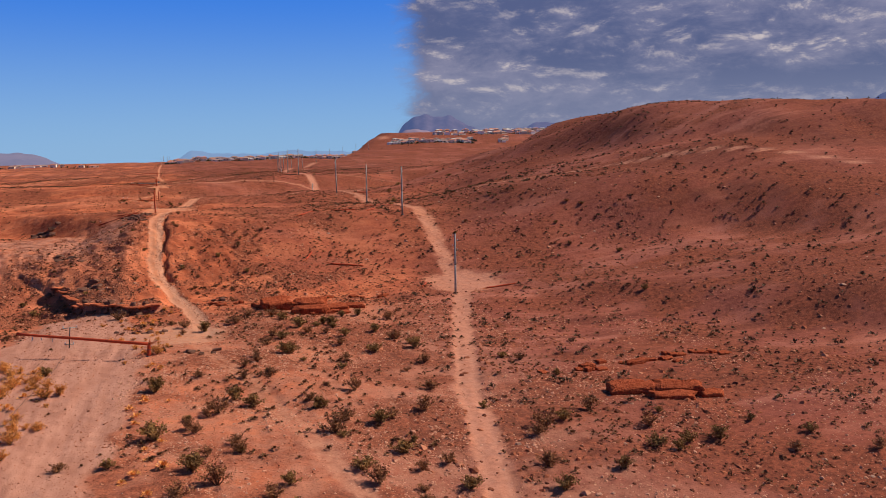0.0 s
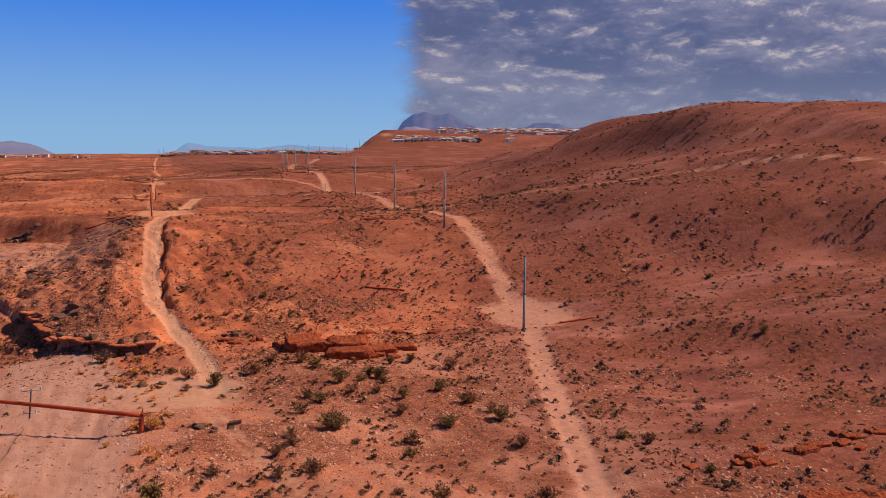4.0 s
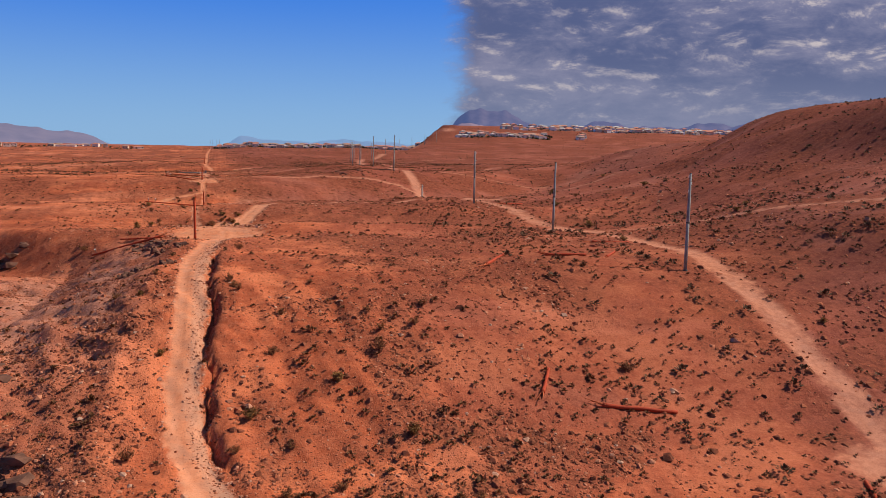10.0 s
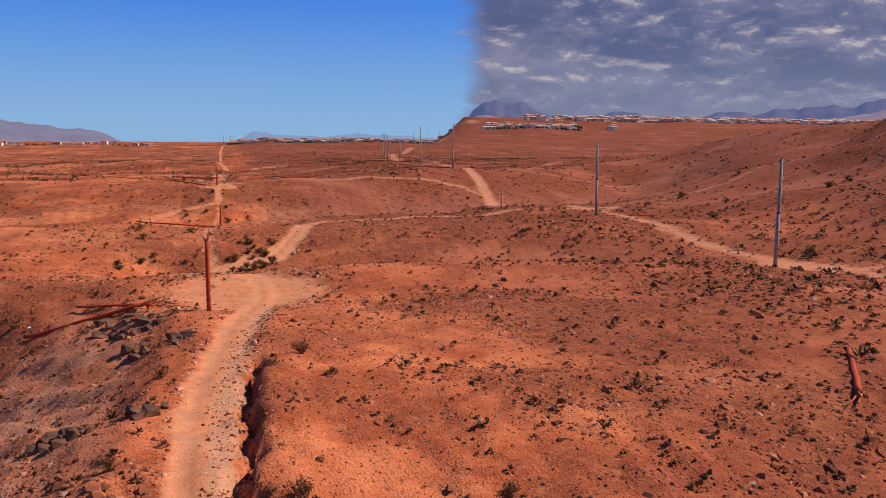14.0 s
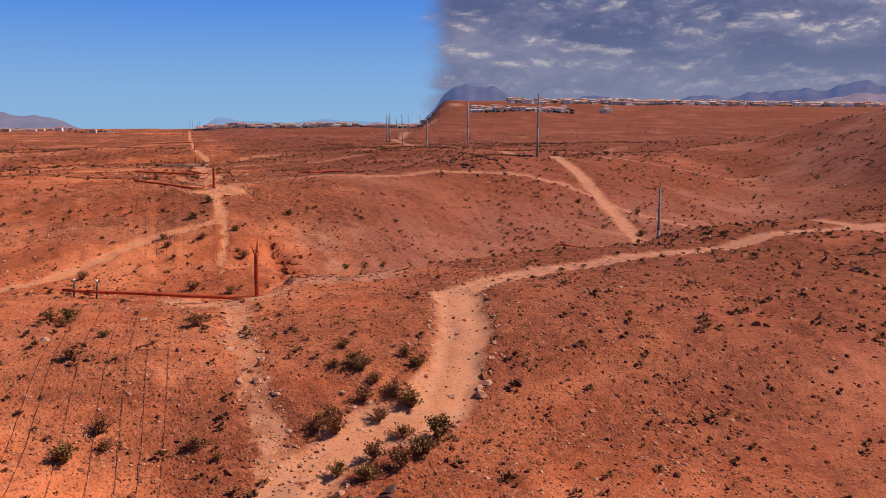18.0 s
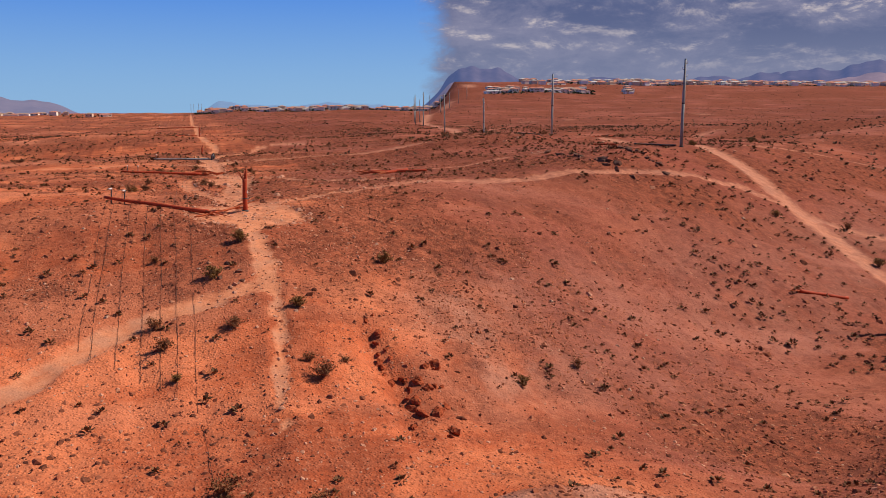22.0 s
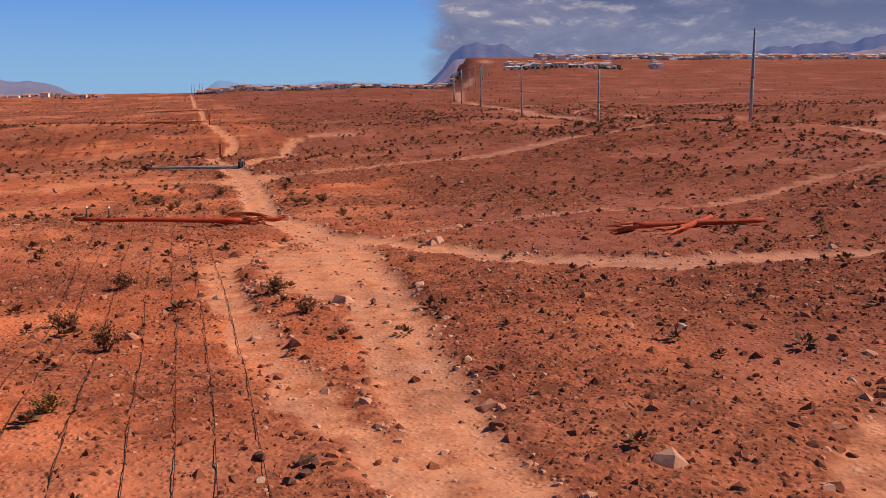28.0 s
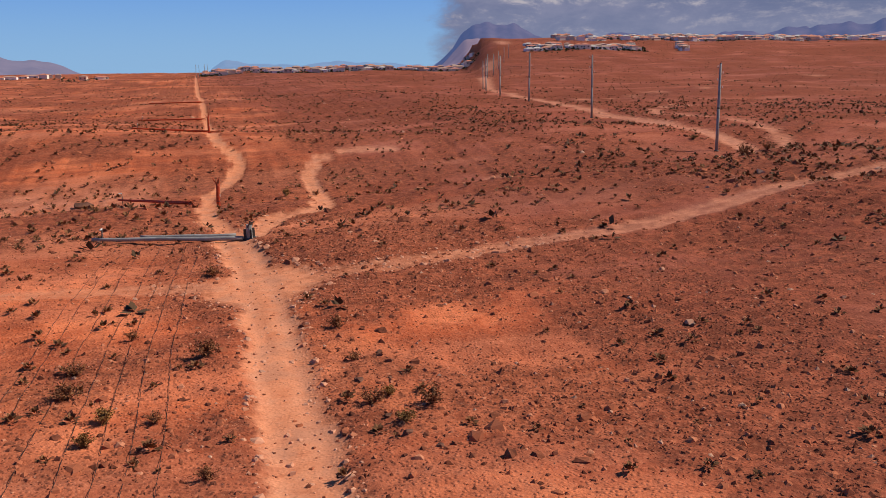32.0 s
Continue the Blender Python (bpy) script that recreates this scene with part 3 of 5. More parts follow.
# gravel tone along the undercut bank's face, put in for its deep shade
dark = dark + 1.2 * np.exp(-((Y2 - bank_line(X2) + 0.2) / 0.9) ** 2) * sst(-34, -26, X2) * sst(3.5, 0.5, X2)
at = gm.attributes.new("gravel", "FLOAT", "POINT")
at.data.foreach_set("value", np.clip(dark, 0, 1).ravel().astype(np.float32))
# where the soil colour is dulled to stand in for cloudy light
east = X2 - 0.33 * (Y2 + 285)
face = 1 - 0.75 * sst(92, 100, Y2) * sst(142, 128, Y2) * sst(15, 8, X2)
cloud_tint = 0.55 * sst(13, 30, X2 + 0.02 * Y2) * sst(-95, -70, Y2) * face
cloud_tint = np.maximum(cloud_tint, 0.9 * sst(-70, -20, X2 - 0.292 * (Y2 + 4)) * sst(250, 450, Y2))
brown = np.maximum(cloud_tint, sst(-30, 10, east) * (0.85 + 0.15 * sst(1200, 700, Y2)))
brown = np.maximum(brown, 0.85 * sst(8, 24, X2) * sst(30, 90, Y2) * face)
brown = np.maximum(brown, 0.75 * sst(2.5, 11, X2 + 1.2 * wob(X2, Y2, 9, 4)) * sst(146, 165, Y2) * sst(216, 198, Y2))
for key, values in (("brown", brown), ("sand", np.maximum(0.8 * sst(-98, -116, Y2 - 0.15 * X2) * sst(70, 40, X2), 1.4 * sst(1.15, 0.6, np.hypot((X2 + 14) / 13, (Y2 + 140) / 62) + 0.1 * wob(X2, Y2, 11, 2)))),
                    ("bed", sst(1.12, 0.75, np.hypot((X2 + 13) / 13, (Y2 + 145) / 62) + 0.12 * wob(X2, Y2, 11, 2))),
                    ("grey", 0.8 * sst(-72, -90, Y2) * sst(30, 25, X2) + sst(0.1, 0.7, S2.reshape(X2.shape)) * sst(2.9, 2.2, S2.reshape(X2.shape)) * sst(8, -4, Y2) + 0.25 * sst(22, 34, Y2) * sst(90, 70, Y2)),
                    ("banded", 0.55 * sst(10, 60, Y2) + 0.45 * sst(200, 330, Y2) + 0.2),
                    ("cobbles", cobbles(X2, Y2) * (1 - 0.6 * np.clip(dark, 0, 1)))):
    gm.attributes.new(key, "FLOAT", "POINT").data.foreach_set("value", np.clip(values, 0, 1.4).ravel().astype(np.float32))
tagged(new("ground", gm), "red-brown desert soil with stones and pale dirt tracks", "ground", kind="structure")


# ---- builders ----
def part(name, me, parent, label="", at=(0, 0, 0), turn=(0, 0, 0)):
    ob = new(name, me)
    ob.parent = parent
    ob.matrix_basis = pose(*at, *turn)
    if label:
        tagged(ob, label)
    return ob


def empty(name, m, label, category, group=""):
    ob = new(name)
    ob.matrix_basis = m
    return tagged(ob, label, category, group)


def tube(rings, sides=12, seed=0, rough=0.0, caps=True, twist=0.0):
    """Vertices and faces of a tube through rings of (centre, radius)."""
    rng = np.random.default_rng(seed)
    pts = [Vector(c) for c, _ in rings]
    verts, faces = [], []
    for n, (c, r) in enumerate(rings):
        d = (pts[min(n + 1, len(pts) - 1)] - pts[max(n - 1, 0)]).normalized()
        u = d.orthogonal().normalized() if abs(d.z) < 0.98 else Vector((1, 0, 0))
        u = (u - d * u.dot(d)).normalized()
        v = d.cross(u)
        for k in range(sides):
            a = 2 * math.pi * k / sides + twist * n
            q = r * (1 + rough * rng.uniform(-1, 1))
            verts.append(pts[n] + (u * math.cos(a) + v * math.sin(a)) * q)
    for n in range(len(rings) - 1):
        for k in range(sides):
            a, b = n * sides + k, n * sides + (k + 1) % sides
            faces.append((a, b, b + sides, a + sides))
    if caps:
        faces.append(tuple(range(sides))[::-1])
        faces.append(tuple(range(len(verts) - sides, len(verts))))
    return verts, faces


def tube_mesh(name, rings, material, sides=12, seed=0, rough=0.0, smooth=True):
    v, f = tube(rings, sides, seed, rough)
    return mesh_of(name, v, f, material, smooth)


def shard(name, length, width, bend, material, seed):
    """A split splinter of wood, pointed and slightly bent."""
    rng = random.Random(seed)
    rings = []
    for k in range(6):
        s = k / 5
        r = width * (1 - s) ** 0.7 * (0.9 + 0.2 * rng.random()) + 0.006
        rings.append(((bend * s * s, 0.3 * bend * s * s * rng.uniform(-1, 1), length * s), r))
    v, f = tube(rings, 5, seed, 0.25)
    return mesh_of(name, v, f, material)


# ---- broken poles ----
def stump(x, y, tall, radius, lean, seed, label):
    z = on_land(x, y)
    rng = random.Random(seed)
    ob = empty("broken_pole", pose(x, y, z - 0.05, lean[0], lean[1], rng.uniform(-25, 25)), label, "utility pole", "poles of the line")
    rings = [((0.01 * math.sin(k), 0.01 * math.cos(k * 1.7), tall * k / 9), radius * (1.06 - 0.018 * k)) for k in range(10)]
    part("shaft", tube_mesh("shaft", rings, WOOD, 14, seed, 0.03), ob)
    for k, (side, out, long, thick) in enumerate(((0.55, 1, 1.2, 0.5), (0.45, 4, 0.85, 0.4), (-0.3, -27, 1.05, 0.2), (-0.4, -19, 0.85, 0.22), (-0.1, -13, 0.75, 0.24), (0.1, 4, 0.5, 0.5), (0.2, -4, 0.65, 0.32), (-0.25, -9, 0.5, 0.36), (-0.5, -6, 0.3, 0.45), (0.35, -2, 0.95, 0.28))):
        q = radius * side
        part("splinter", shard("splinter", long * (0.8 + 0.4 * rng.random()), thick * radius, 0.05 * math.copysign(1, out), SPLINT if k in (1, 3, 4, 6) else WOOD, seed * 20 + k),
             ob, at=(q, radius * rng.uniform(-0.3, 0.3), tall - 0.2), turn=(rng.uniform(-6, 6), out, 0))
    part("band", tube_mesh("band", [((0, 0, 1.1), radius * 1.1), ((0, 0, 1.18), radius * 1.1)], DARKSTEEL, 14), ob, "dark steel band")
    part("footing", tube_mesh("footing", [((0, 0, 0), radius * 1.5), ((0, 0, 0.09), radius * 1.4), ((0, 0, 0.16), radius * 1.15)], DARKSTEEL, 14, seed, 0.1), ob)
    part("number_plate", plate(0.16, 0.03, 0.24, PORCELAIN), ob, "small pale plate", at=(radius * 1.02, 0, 1.7), turn=(0, 0, 90))
    return ob


def plate(w, d, h, material):
    """A bevelled plate standing on its edge."""
    bm = bmesh.new()
    bmesh.ops.create_cube(bm, size=1, matrix=Matrix.Diagonal((w, d, h, 1)))
    bmesh.ops.bevel(bm, geom=bm.edges[:], offset=min(w, d, h) * 0.2, segments=1, affect="EDGES")
    me = bpy.data.meshes.new("plate")
    bm.to_mesh(me)
    bm.free()
    me.materials.append(material)
    return me


def fallen(name, a, b, r0, r1, lift, seed, label, material=None, arms=1, splinters=6, group="fallen poles"):
    """A pole that lies on the ground from its broken end a to its tip b."""
    rng = random.Random(seed)
    pa = Vector((*a, on_land(*a) + lift[0] + r0 * 0.8))
    pb = Vector((*b, on_land(*b) + lift[1] + r1 * 0.8))
    d = pb - pa
    turn = d.to_track_quat("Z", "Y").to_matrix().to_4x4()
    ob = empty(name, Matrix.Translation(pa) @ turn, label, "utility pole", group)
    n = 12
    rings = [((0.02 * math.sin(k * 1.3), 0.02 * math.cos(k), d.length * k / n), r0 + (r1 - r0) * k / n) for k in range(n + 1)]
    part("shaft", tube_mesh("shaft", rings, material or WOOD, 12, seed, 0.03), ob)
    for k in range(splinters):
        t = k * 2.2 + rng.random()
        part("splinter", shard("splinter", rng.uniform(0.8, 3.0), 0.08, rng.uniform(-0.5, 0.6), SPLINT, seed * 31 + k), ob,
             at=(r0 * 0.6 * math.cos(t), r0 * 0.6 * math.sin(t), 0.3), turn=(180 + rng.uniform(-14, 14), rng.uniform(-14, 14), 0))
    for k in range(arms):
        s = d.length * (0.93 - 0.13 * k)
        arm = part("bracket", tube_mesh("bracket", [((0, -0.9, 0), 0.045), ((0, 0, 0.03), 0.06), ((0, 0.9, 0), 0.045)], DARKSTEEL, 8), ob, "dark steel bracket", at=(0, 0, s))
        for q in (-0.85, 0.85):
            rings = [((0, 0, 0.055 * j), 0.075 if j % 2 else 0.045) for j in range(9)]
            part("insulator", tube_mesh("insulator", rings, PORCELAIN, 10), arm, "pale ribbed insulator", at=(0, q, 0), turn=(0, 90, 0))
    return ob


stump(0, 0, 6.4, 0.2, (0.6, -0.4), 1, "broken red-brown wooden pole with a split, splintered top")
stump(0.42, 73.9, 3.4, 0.17, (-1.2, 1.0), 2, "standing stump of a red wooden pole at a valley edge")
stump(-0.9, 143.2, 2.8, 0.2, (0.8, 0.6), 3, "broken red wooden pole with a jagged top beside a track")
stump(-2.9, 279.1, 2.9, 0.2, (0, 0.8), 4, "dark standing stump of a wooden pole in a draw")
stump(-2.6, 362.8, 3.0, 0.2, (0, -1), 6, "dark stump of a wooden pole far along the line")
fallen("fallen_pole", (-6.0, 4.7), (-17.1, 8.4), 0.2, 0.15, (0.15, 0.2), 11, "red wooden pole fallen over the rim of a ravine")
fallen("fallen_pole", (-5.4, 6.0), (-12.6, 9.4), 0.15, 0.11, (0.2, 0.4), 12, "thin red wooden pole section lying by the ravine", arms=0)
fallen("fallen_pole", (-1.3, 73.0), (-13.4, 74.6), 0.14, 0.11, (0.1, 0.4), 13, "red wooden pole lying along the bench edge", arms=2)
fallen("fallen_pole", (-4, 141.9), (-12.5, 146.8), 0.19, 0.13, (0.1, 0.3), 14, "red wooden pole lying beside its broken stump", arms=2)
fallen("split_pole_piece", (-1.5, 143), (-5.1, 140.8), 0.09, 0.07, (0.35, 0.0), 15, "long split sliver of orange wood fallen from a stump", SPLINT, 0, 4)
shattered = fallen("fallen_pole", (-3.9, 202.4), (-15.1, 203.0), 0.19, 0.13, (0.08, 0.15), 16, "dark red wooden pole with a shattered orange end on stony ground", arms=2, splinters=6)


def strands(pole, path, count, spread, radius, seed):
    """Torn strands of wood that follow a bent path (x, y, height), fraying towards its end."""
    rng = random.Random(seed)
    back = pole.matrix_basis.inverted()
    for k in range(count):
        a, start = rng.uniform(0, 6.28), rng.uniform(0, 0.3)
        stop, wander = rng.uniform(0.75, 1.0), rng.uniform(0.4, 1.0)
        rings = []
        for n in range(11):
            u = (start + (stop - start) * n / 10) * (len(path) - 1)
            i = min(int(u), len(path) - 2)
            f = u - i
            x, y, h = (path[i][q] + (path[i + 1][q] - path[i][q]) * f for q in range(3))
            fray = spread * (0.35 + 0.9 * u / (len(path) - 1)) * wander
            x += fray * math.cos(a) * 0.4 + 0.05 * math.sin(3 * u + k)
            y += fray * math.cos(a + 0.7 * u)
            z = max(on_land(x, y) + 0.04, on_land(x, y) + h + fray * 0.8 * math.sin(a + 0.7 * u))
            rings.append((back @ Vector((x, y, z)), radius * rng.uniform(0.7, 1.2) * (1 - 0.07 * n)))
        part("splinter", tube_mesh("splinter", rings, SPLINT if k % 3 else WOOD, 5, seed * 60 + k, 0.2), pole)


strands(shattered, ((-5.4, 202.5, 0.2), (-3.9, 202.4, 0.22), (-2.6, 202.2, 0.35), (-1.5, 202.1, 0.55), (-0.5, 202.2, 0.5)), 34, 0.2, 0.085, 1)
strands(shattered, ((-6.0, 202.6, 0.15), (-5.3, 203.4, 0.5), (-4.8, 204.0, 0.7), (-3.4, 203.6, 0.6), (-2.2, 203.0, 0.5), (-1.4, 202.5, 0.5)), 24, 0.2, 0.045, 2)
strands(shattered, ((-5.6, 202.5, 0.2), (-4.7, 203.2, 0.45), (-4.0, 203.3, 0.6), (-3.2, 202.6, 0.3)), 16, 0.3, 0.036, 3)
fallen("fallen_pole", (-5.6, 273.8), (-14.7, 301.3), 0.2, 0.13, (0.3, 0.4), 18, "dark pole lying down the side of a draw", arms=1)
fallen("fallen_pole", (-2.4, 362.8), (-16.8, 363.9), 0.2, 0.14, (0.2, 0.2), 19, "dark red pole lying across far ground", arms=1)
fallen("fallen_pole", (-3.6, 431.7), (-20, 433.8), 0.22, 0.15, (0.2, 0.2), 20, "dark red pole lying across far ground", arms=1)
fallen("fallen_pole", (-3.6, 511.2), (-21, 514.4), 0.24, 0.16, (0.2, 0.2), 21, "dark red pole lying across far ground", arms=1)
# the snapped pole in the wash, hinged on its stump, with its crossarm
snapped = fallen("snapped_pole", (-0.1, -140.6), (-20.0, -133.5), 0.27, 0.2, (1.75, 3.85), 22, "red pole snapped over its stump, leaning across a sandy wash", arms=0, splinters=5)
stump(-0.1, -140.7, 1.75, 0.3, (0, 3), 23, "short broken stump under a snapped red pole")


def crossarm(pole, along, seed):
    """A grey crossarm with insulators, bolted to a leaning pole."""
    at = pole.matrix_basis @ Vector((0, 0, along))
    local = pole.matrix_basis.inverted() @ pose(*at, 3, 5, 25 + seed)
    post = new("crossarm", tube_mesh("crossarm", [((0.3, 0, -1.7), 0.09), ((0.3, 0, 0.2), 0.09), ((0.3, 0, 1.7), 0.08)], DARKSTEEL, 8))
    post.parent = pole
    post.matrix_basis = local
    tagged(post, "dark crossarm with insulators")
    for h, w in ((1.55, 1.1), (-1.1, 0.7)):
        part("bar", tube_mesh("bar", [((0.3 - w, 0, h), 0.06), ((0.3, 0, h + 0.05), 0.07), ((0.3 + w, 0, h), 0.06)], STEEL, 8), post)
        for q in (-w + 0.05, w - 0.05):
            part("insulator", tube_mesh("insulator", [((0, 0, 0.05 * j), 0.09 if j % 2 else 0.055) for j in range(8)], PORCELAIN, 10), post, at=(0.3 + q, 0, h))


crossarm(snapped, 13.0, 0)
for k, (s, drop) in enumerate(((15.5, 0.9), (17.2, 0.7), (18.6, 1.0))):
    part("insulator", tube_mesh("insulator", [((0, 0.3 + 0.055 * j, 0), 0.09 if j % 2 else 0.05) for j in range(int(drop * 12))], PORCELAIN, 10), snapped, "pale ribbed insulator", at=(0, 0, s), turn=(0, 0, 170 + 15 * k))


# ---- steel poles ----
def steel_pole(m, tall, label):
    ob = empty("steel_pole", m, label, "utility pole", "row of steel poles")
    r = 0.26
    part("lower_shaft", tube_mesh("lower_shaft", [((0, 0, 0.1), r), ((0, 0, tall * 0.52), r * 0.86)], STEEL, 12), ob)
    part("upper_shaft", tube_mesh("upper_shaft", [((0, 0, tall * 0.50), r * 0.93), ((0, 0, tall * 0.52), r * 0.93), ((0, 0, tall), r * 0.62)], STEEL, 12), ob)
    part("joint_collar", tube_mesh("joint_collar", [((0, 0, tall * 0.49), r * 0.98), ((0, 0, tall * 0.505), r * 0.98)], DARKSTEEL, 12), ob)
    part("cap", tube_mesh("cap", [((0, 0, tall), r * 0.68), ((0, 0, tall + 0.05), r * 0.66), ((0, 0, tall + 0.1), r * 0.3)], DARKSTEEL, 12), ob)
    part("base_plate", tube_mesh("base_plate", [((0, 0, -0.15), r * 1.5), ((0, 0, 0.1), r * 1.45), ((0, 0, 0.16), r * 1.1)], DARKSTEEL, 12), ob)
    for k, h in enumerate((0.72, 0.8, 0.88, 0.95)):
        arm = part("bracket", tube_mesh("bracket", [((0, 0, 0), 0.05), ((0.35, 0, 0.05), 0.04), ((0.6, 0, 0.12), 0.03)], DARKSTEEL, 8), ob, at=(0, 0, tall * h), turn=(0, 0, 90 * (k % 2) * 2))
        part("insulator", tube_mesh("insulator", [((0.6, 0, 0.1 + 0.05 * j), 0.06 if j % 2 else 0.035) for j in range(8)], PORCELAIN, 8), arm)
    return ob


ROW = ((66, -95), (69, -37), (71, 20), (71, 78), (70, 136), (72, 195), (74, 254), (77, 312), (82, 371), (90, 432), (101, 490), (116, 552), (136, 618), (162, 690), (190, 762), (222, 845), (258, 935), (298, 1035))


def row_place(r):
    """A place along the eastern row, r metres from its first pole."""
    k = min(int(r // 58), len(ROW) - 2)
    s = r / 58 - k
    return ROW[k][0] + (ROW[k + 1][0] - ROW[k][0]) * s, ROW[k][1] + (ROW[k + 1][1] - ROW[k][1]) * s


first = None
for k, (x, y) in enumerate(ROW):
    m = pose(x, y, on_land(x, y), 0.5 * math.sin(k), 0.6 * math.cos(2 * k), 40 * k)
    if first is None:
        first = steel_pole(m, 14.0, "tall grey galvanised steel pole beside a dirt track")
    else:
        copy_thing(first, m)
for x, y in ((-4.5, 1190), (-1, 1250), (5, 1235), (9, 1300)):
    copy_thing(first, pose(x, y, on_land(x, y), 0, 0, 30))
for k, (r, side, turn, length) in enumerate(((4, 9, 0.1, 8), (8, -6, 1.1, 4.5), (66, -9, 0.9, 5), (82, -5, 0.05, 7), (176, 8, 0.35, 8), (240, -14, 0.1, 7), (300, -7, 2.4, 4), (352, 9, 0.1, 9))):
    x, y = row_place(r)
    x += side
    fallen("old_pole_section", (x, y), (x + length * math.cos(turn), y + length * math.sin(turn)), 0.2, 0.17, (0, 0), 40 + k,
           "cut length of red wooden pole lying by a track", arms=0, splinters=3, group="cut pole lengths")

for k, (x, y, dx, dy) in enumerate(((42, -68.5, 8, -1.2), (50.5, -29, 6, -1.2), (39.5, -35, 5.5, 8), (36, -67, 2.2, 4.2))):
    fallen("old_pole_section", (x, y), (x + dx, y + dy), 0.22, 0.19, (0.05, 0.1), 90 + k, "cut length of red wooden pole lying on open ground", arms=0, splinters=5, group="cut pole lengths")
fallen("shattered_pole", (18, 184.8), (25.8, 183.2), 0.2, 0.15, (0.1, 0.2), 71, "shattered red pole lying in splinters on open ground", arms=0, splinters=14)
fallen("old_pole_section", (20, 183), (23.5, 185.2), 0.2, 0.17, (0.1, 0.15), 72, "cut length of red pole across a shattered one", arms=0, splinters=6, group="cut pole lengths")
# dark bars laid where three of the steel poles would cast a shadow
for k, (x, y) in enumerate(((69, 136), (71, 195), (73, 254))):
    fallen("fallen_beam", (x, y), (x - 5.2, y + 3.4 + k), 0.16, 0.12, (0.05, 0.35), 80 + k, "dark bar standing in for the shadow of a steel pole", DARKSTEEL, 0, 0, group="fallen beams")

# the steel pole that lies on the ground, with its torn foot
fallen("fallen_steel_pole", (-1.5, 255.1), (-13, 257.6), 0.19, 0.14, (0.05, 0.15), 25, "grey steel pole lying across the track's edge", STEEL, 1, 0)
fallen("fallen_steel_pole", (-2, 256.4), (-9.4, 258.1), 0.17, 0.13, (0.05, 0.1), 26, "second length of grey steel pole lying beside it", STEEL, 0, 0)
foot = empty("torn_pole_foot", pose(-1.0, 255.3, on_land(-1.0, 255.3), 6, -4, 20), "torn grey steel pole foot standing in the soil", "pole foot")
part("sleeve", tube_mesh("sleeve", [((0, 0, 0), 0.27), ((0, 0, 0.8), 0.26), ((0.05, 0.02, 1.15), 0.22)], STEEL, 10, 3, 0.09, False), foot)
for k in range(4):
    part("rib", plate(0.07, 0.34, 0.8, DARKSTEEL), foot, at=(0.3 * math.cos(1.57 * k), 0.3 * math.sin(1.57 * k), 0.45), turn=(0, 0, 90 * k - 90))
part("torn_plate", plate(0.5, 0.06, 0.55, DARKSTEEL), foot, "bent dark plate", at=(0.1, -0.1, 1.15), turn=(24, 14, 30))
part("flange", tube_mesh("flange", [((0, 0, -0.05), 0.55), ((0, 0, 0.08), 0.55)], DARKSTEEL, 12), foot)


# ---- downed cables ----
def cable(points, radius, seed, label):
    rng = np.random.default_rng(seed)
    rings = []
    n = 0.0
    for (ax, ay), (bx, by) in zip(points, points[1:]):
        steps = max(2, int(math.hypot(bx - ax, by - ay) / 1.1))
        for k in range(steps):
            s = k / steps
            n += 1
            x = ax + (bx - ax) * s + 0.07 * math.sin(n * 0.17 + seed) + 0.03 * math.sin(n * 0.5 + 2 * seed)
            y = ay + (by - ay) * s
            rings.append(((x, y, on_land(x, y) + radius + 0.02 + 0.03 * rng.random()), radius))
    ob = mesh_of("cable", *tube(rings, 5, seed), CABLE, True)
    return tagged(new("fallen_cable", ob), label, "cable", "downed cables")


for k, x in enumerate((-5.4, -6.5, -7.5, -8.6, -10.0, -11.4, -12.1)):
    cable([(x - 1.0, 14 + k), (x - 0.4, 55), (x - 0.2, 72 + 0.2 * k)], 0.011, k + 1, "dark cable lying slack over stony ground")
    cable([(x + 0.1, 113 + 1.3 * k), (x, 123), (x - 0.2, 143), (x - 0.5, 172), (x - 1.2, 202.4), (x - 0.8, 230), (x * 0.9, 256)], 0.011, k + 11, "dark cable lying slack over stony ground")
cable([(-5.2, 73), (-4.4, 98), (-5.3, 113)], 0.011, 21, "single dark cable lying down a bare slope")
cable([(-13, -134), (-13.5, -145), (-16, -165), (-15, -190)], 0.025, 30, "dark cable trailing over the sandy wash")
cable([(-15.5, -133.5), (-16.5, -143), (-20, -160)], 0.025, 31, "dark cable trailing from a snapped pole over sand")


# ---- rock ledges and outcrops ----
def block_mesh(name, seed, size, material, squash=(1, 1, 1)):
    """An angular broken block."""
    rng = random.Random(seed)
    bm = bmesh.new()
    pts = [Vector((rng.uniform(-1, 1), rng.uniform(-1, 1), rng.uniform(-1, 1))) for _ in range(16)]
    for p in pts:
        q = p / max(abs(p.x), abs(p.y), abs(p.z)) * rng.uniform(0.75, 1.0)
        bm.verts.new((q.x * size * squash[0], q.y * size * squash[1], q.z * size * squash[2]))
    hull = bmesh.ops.convex_hull(bm, input=bm.verts[:])
    bmesh.ops.delete(bm, geom=list({g for g in hull["geom_interior"] + hull["geom_unused"] if isinstance(g, bmesh.types.BMVert)}), context="VERTS")
    me = bpy.data.meshes.new(name)
    bm.to_mesh(me)
    bm.free()
    me.materials.append(material)
    return me


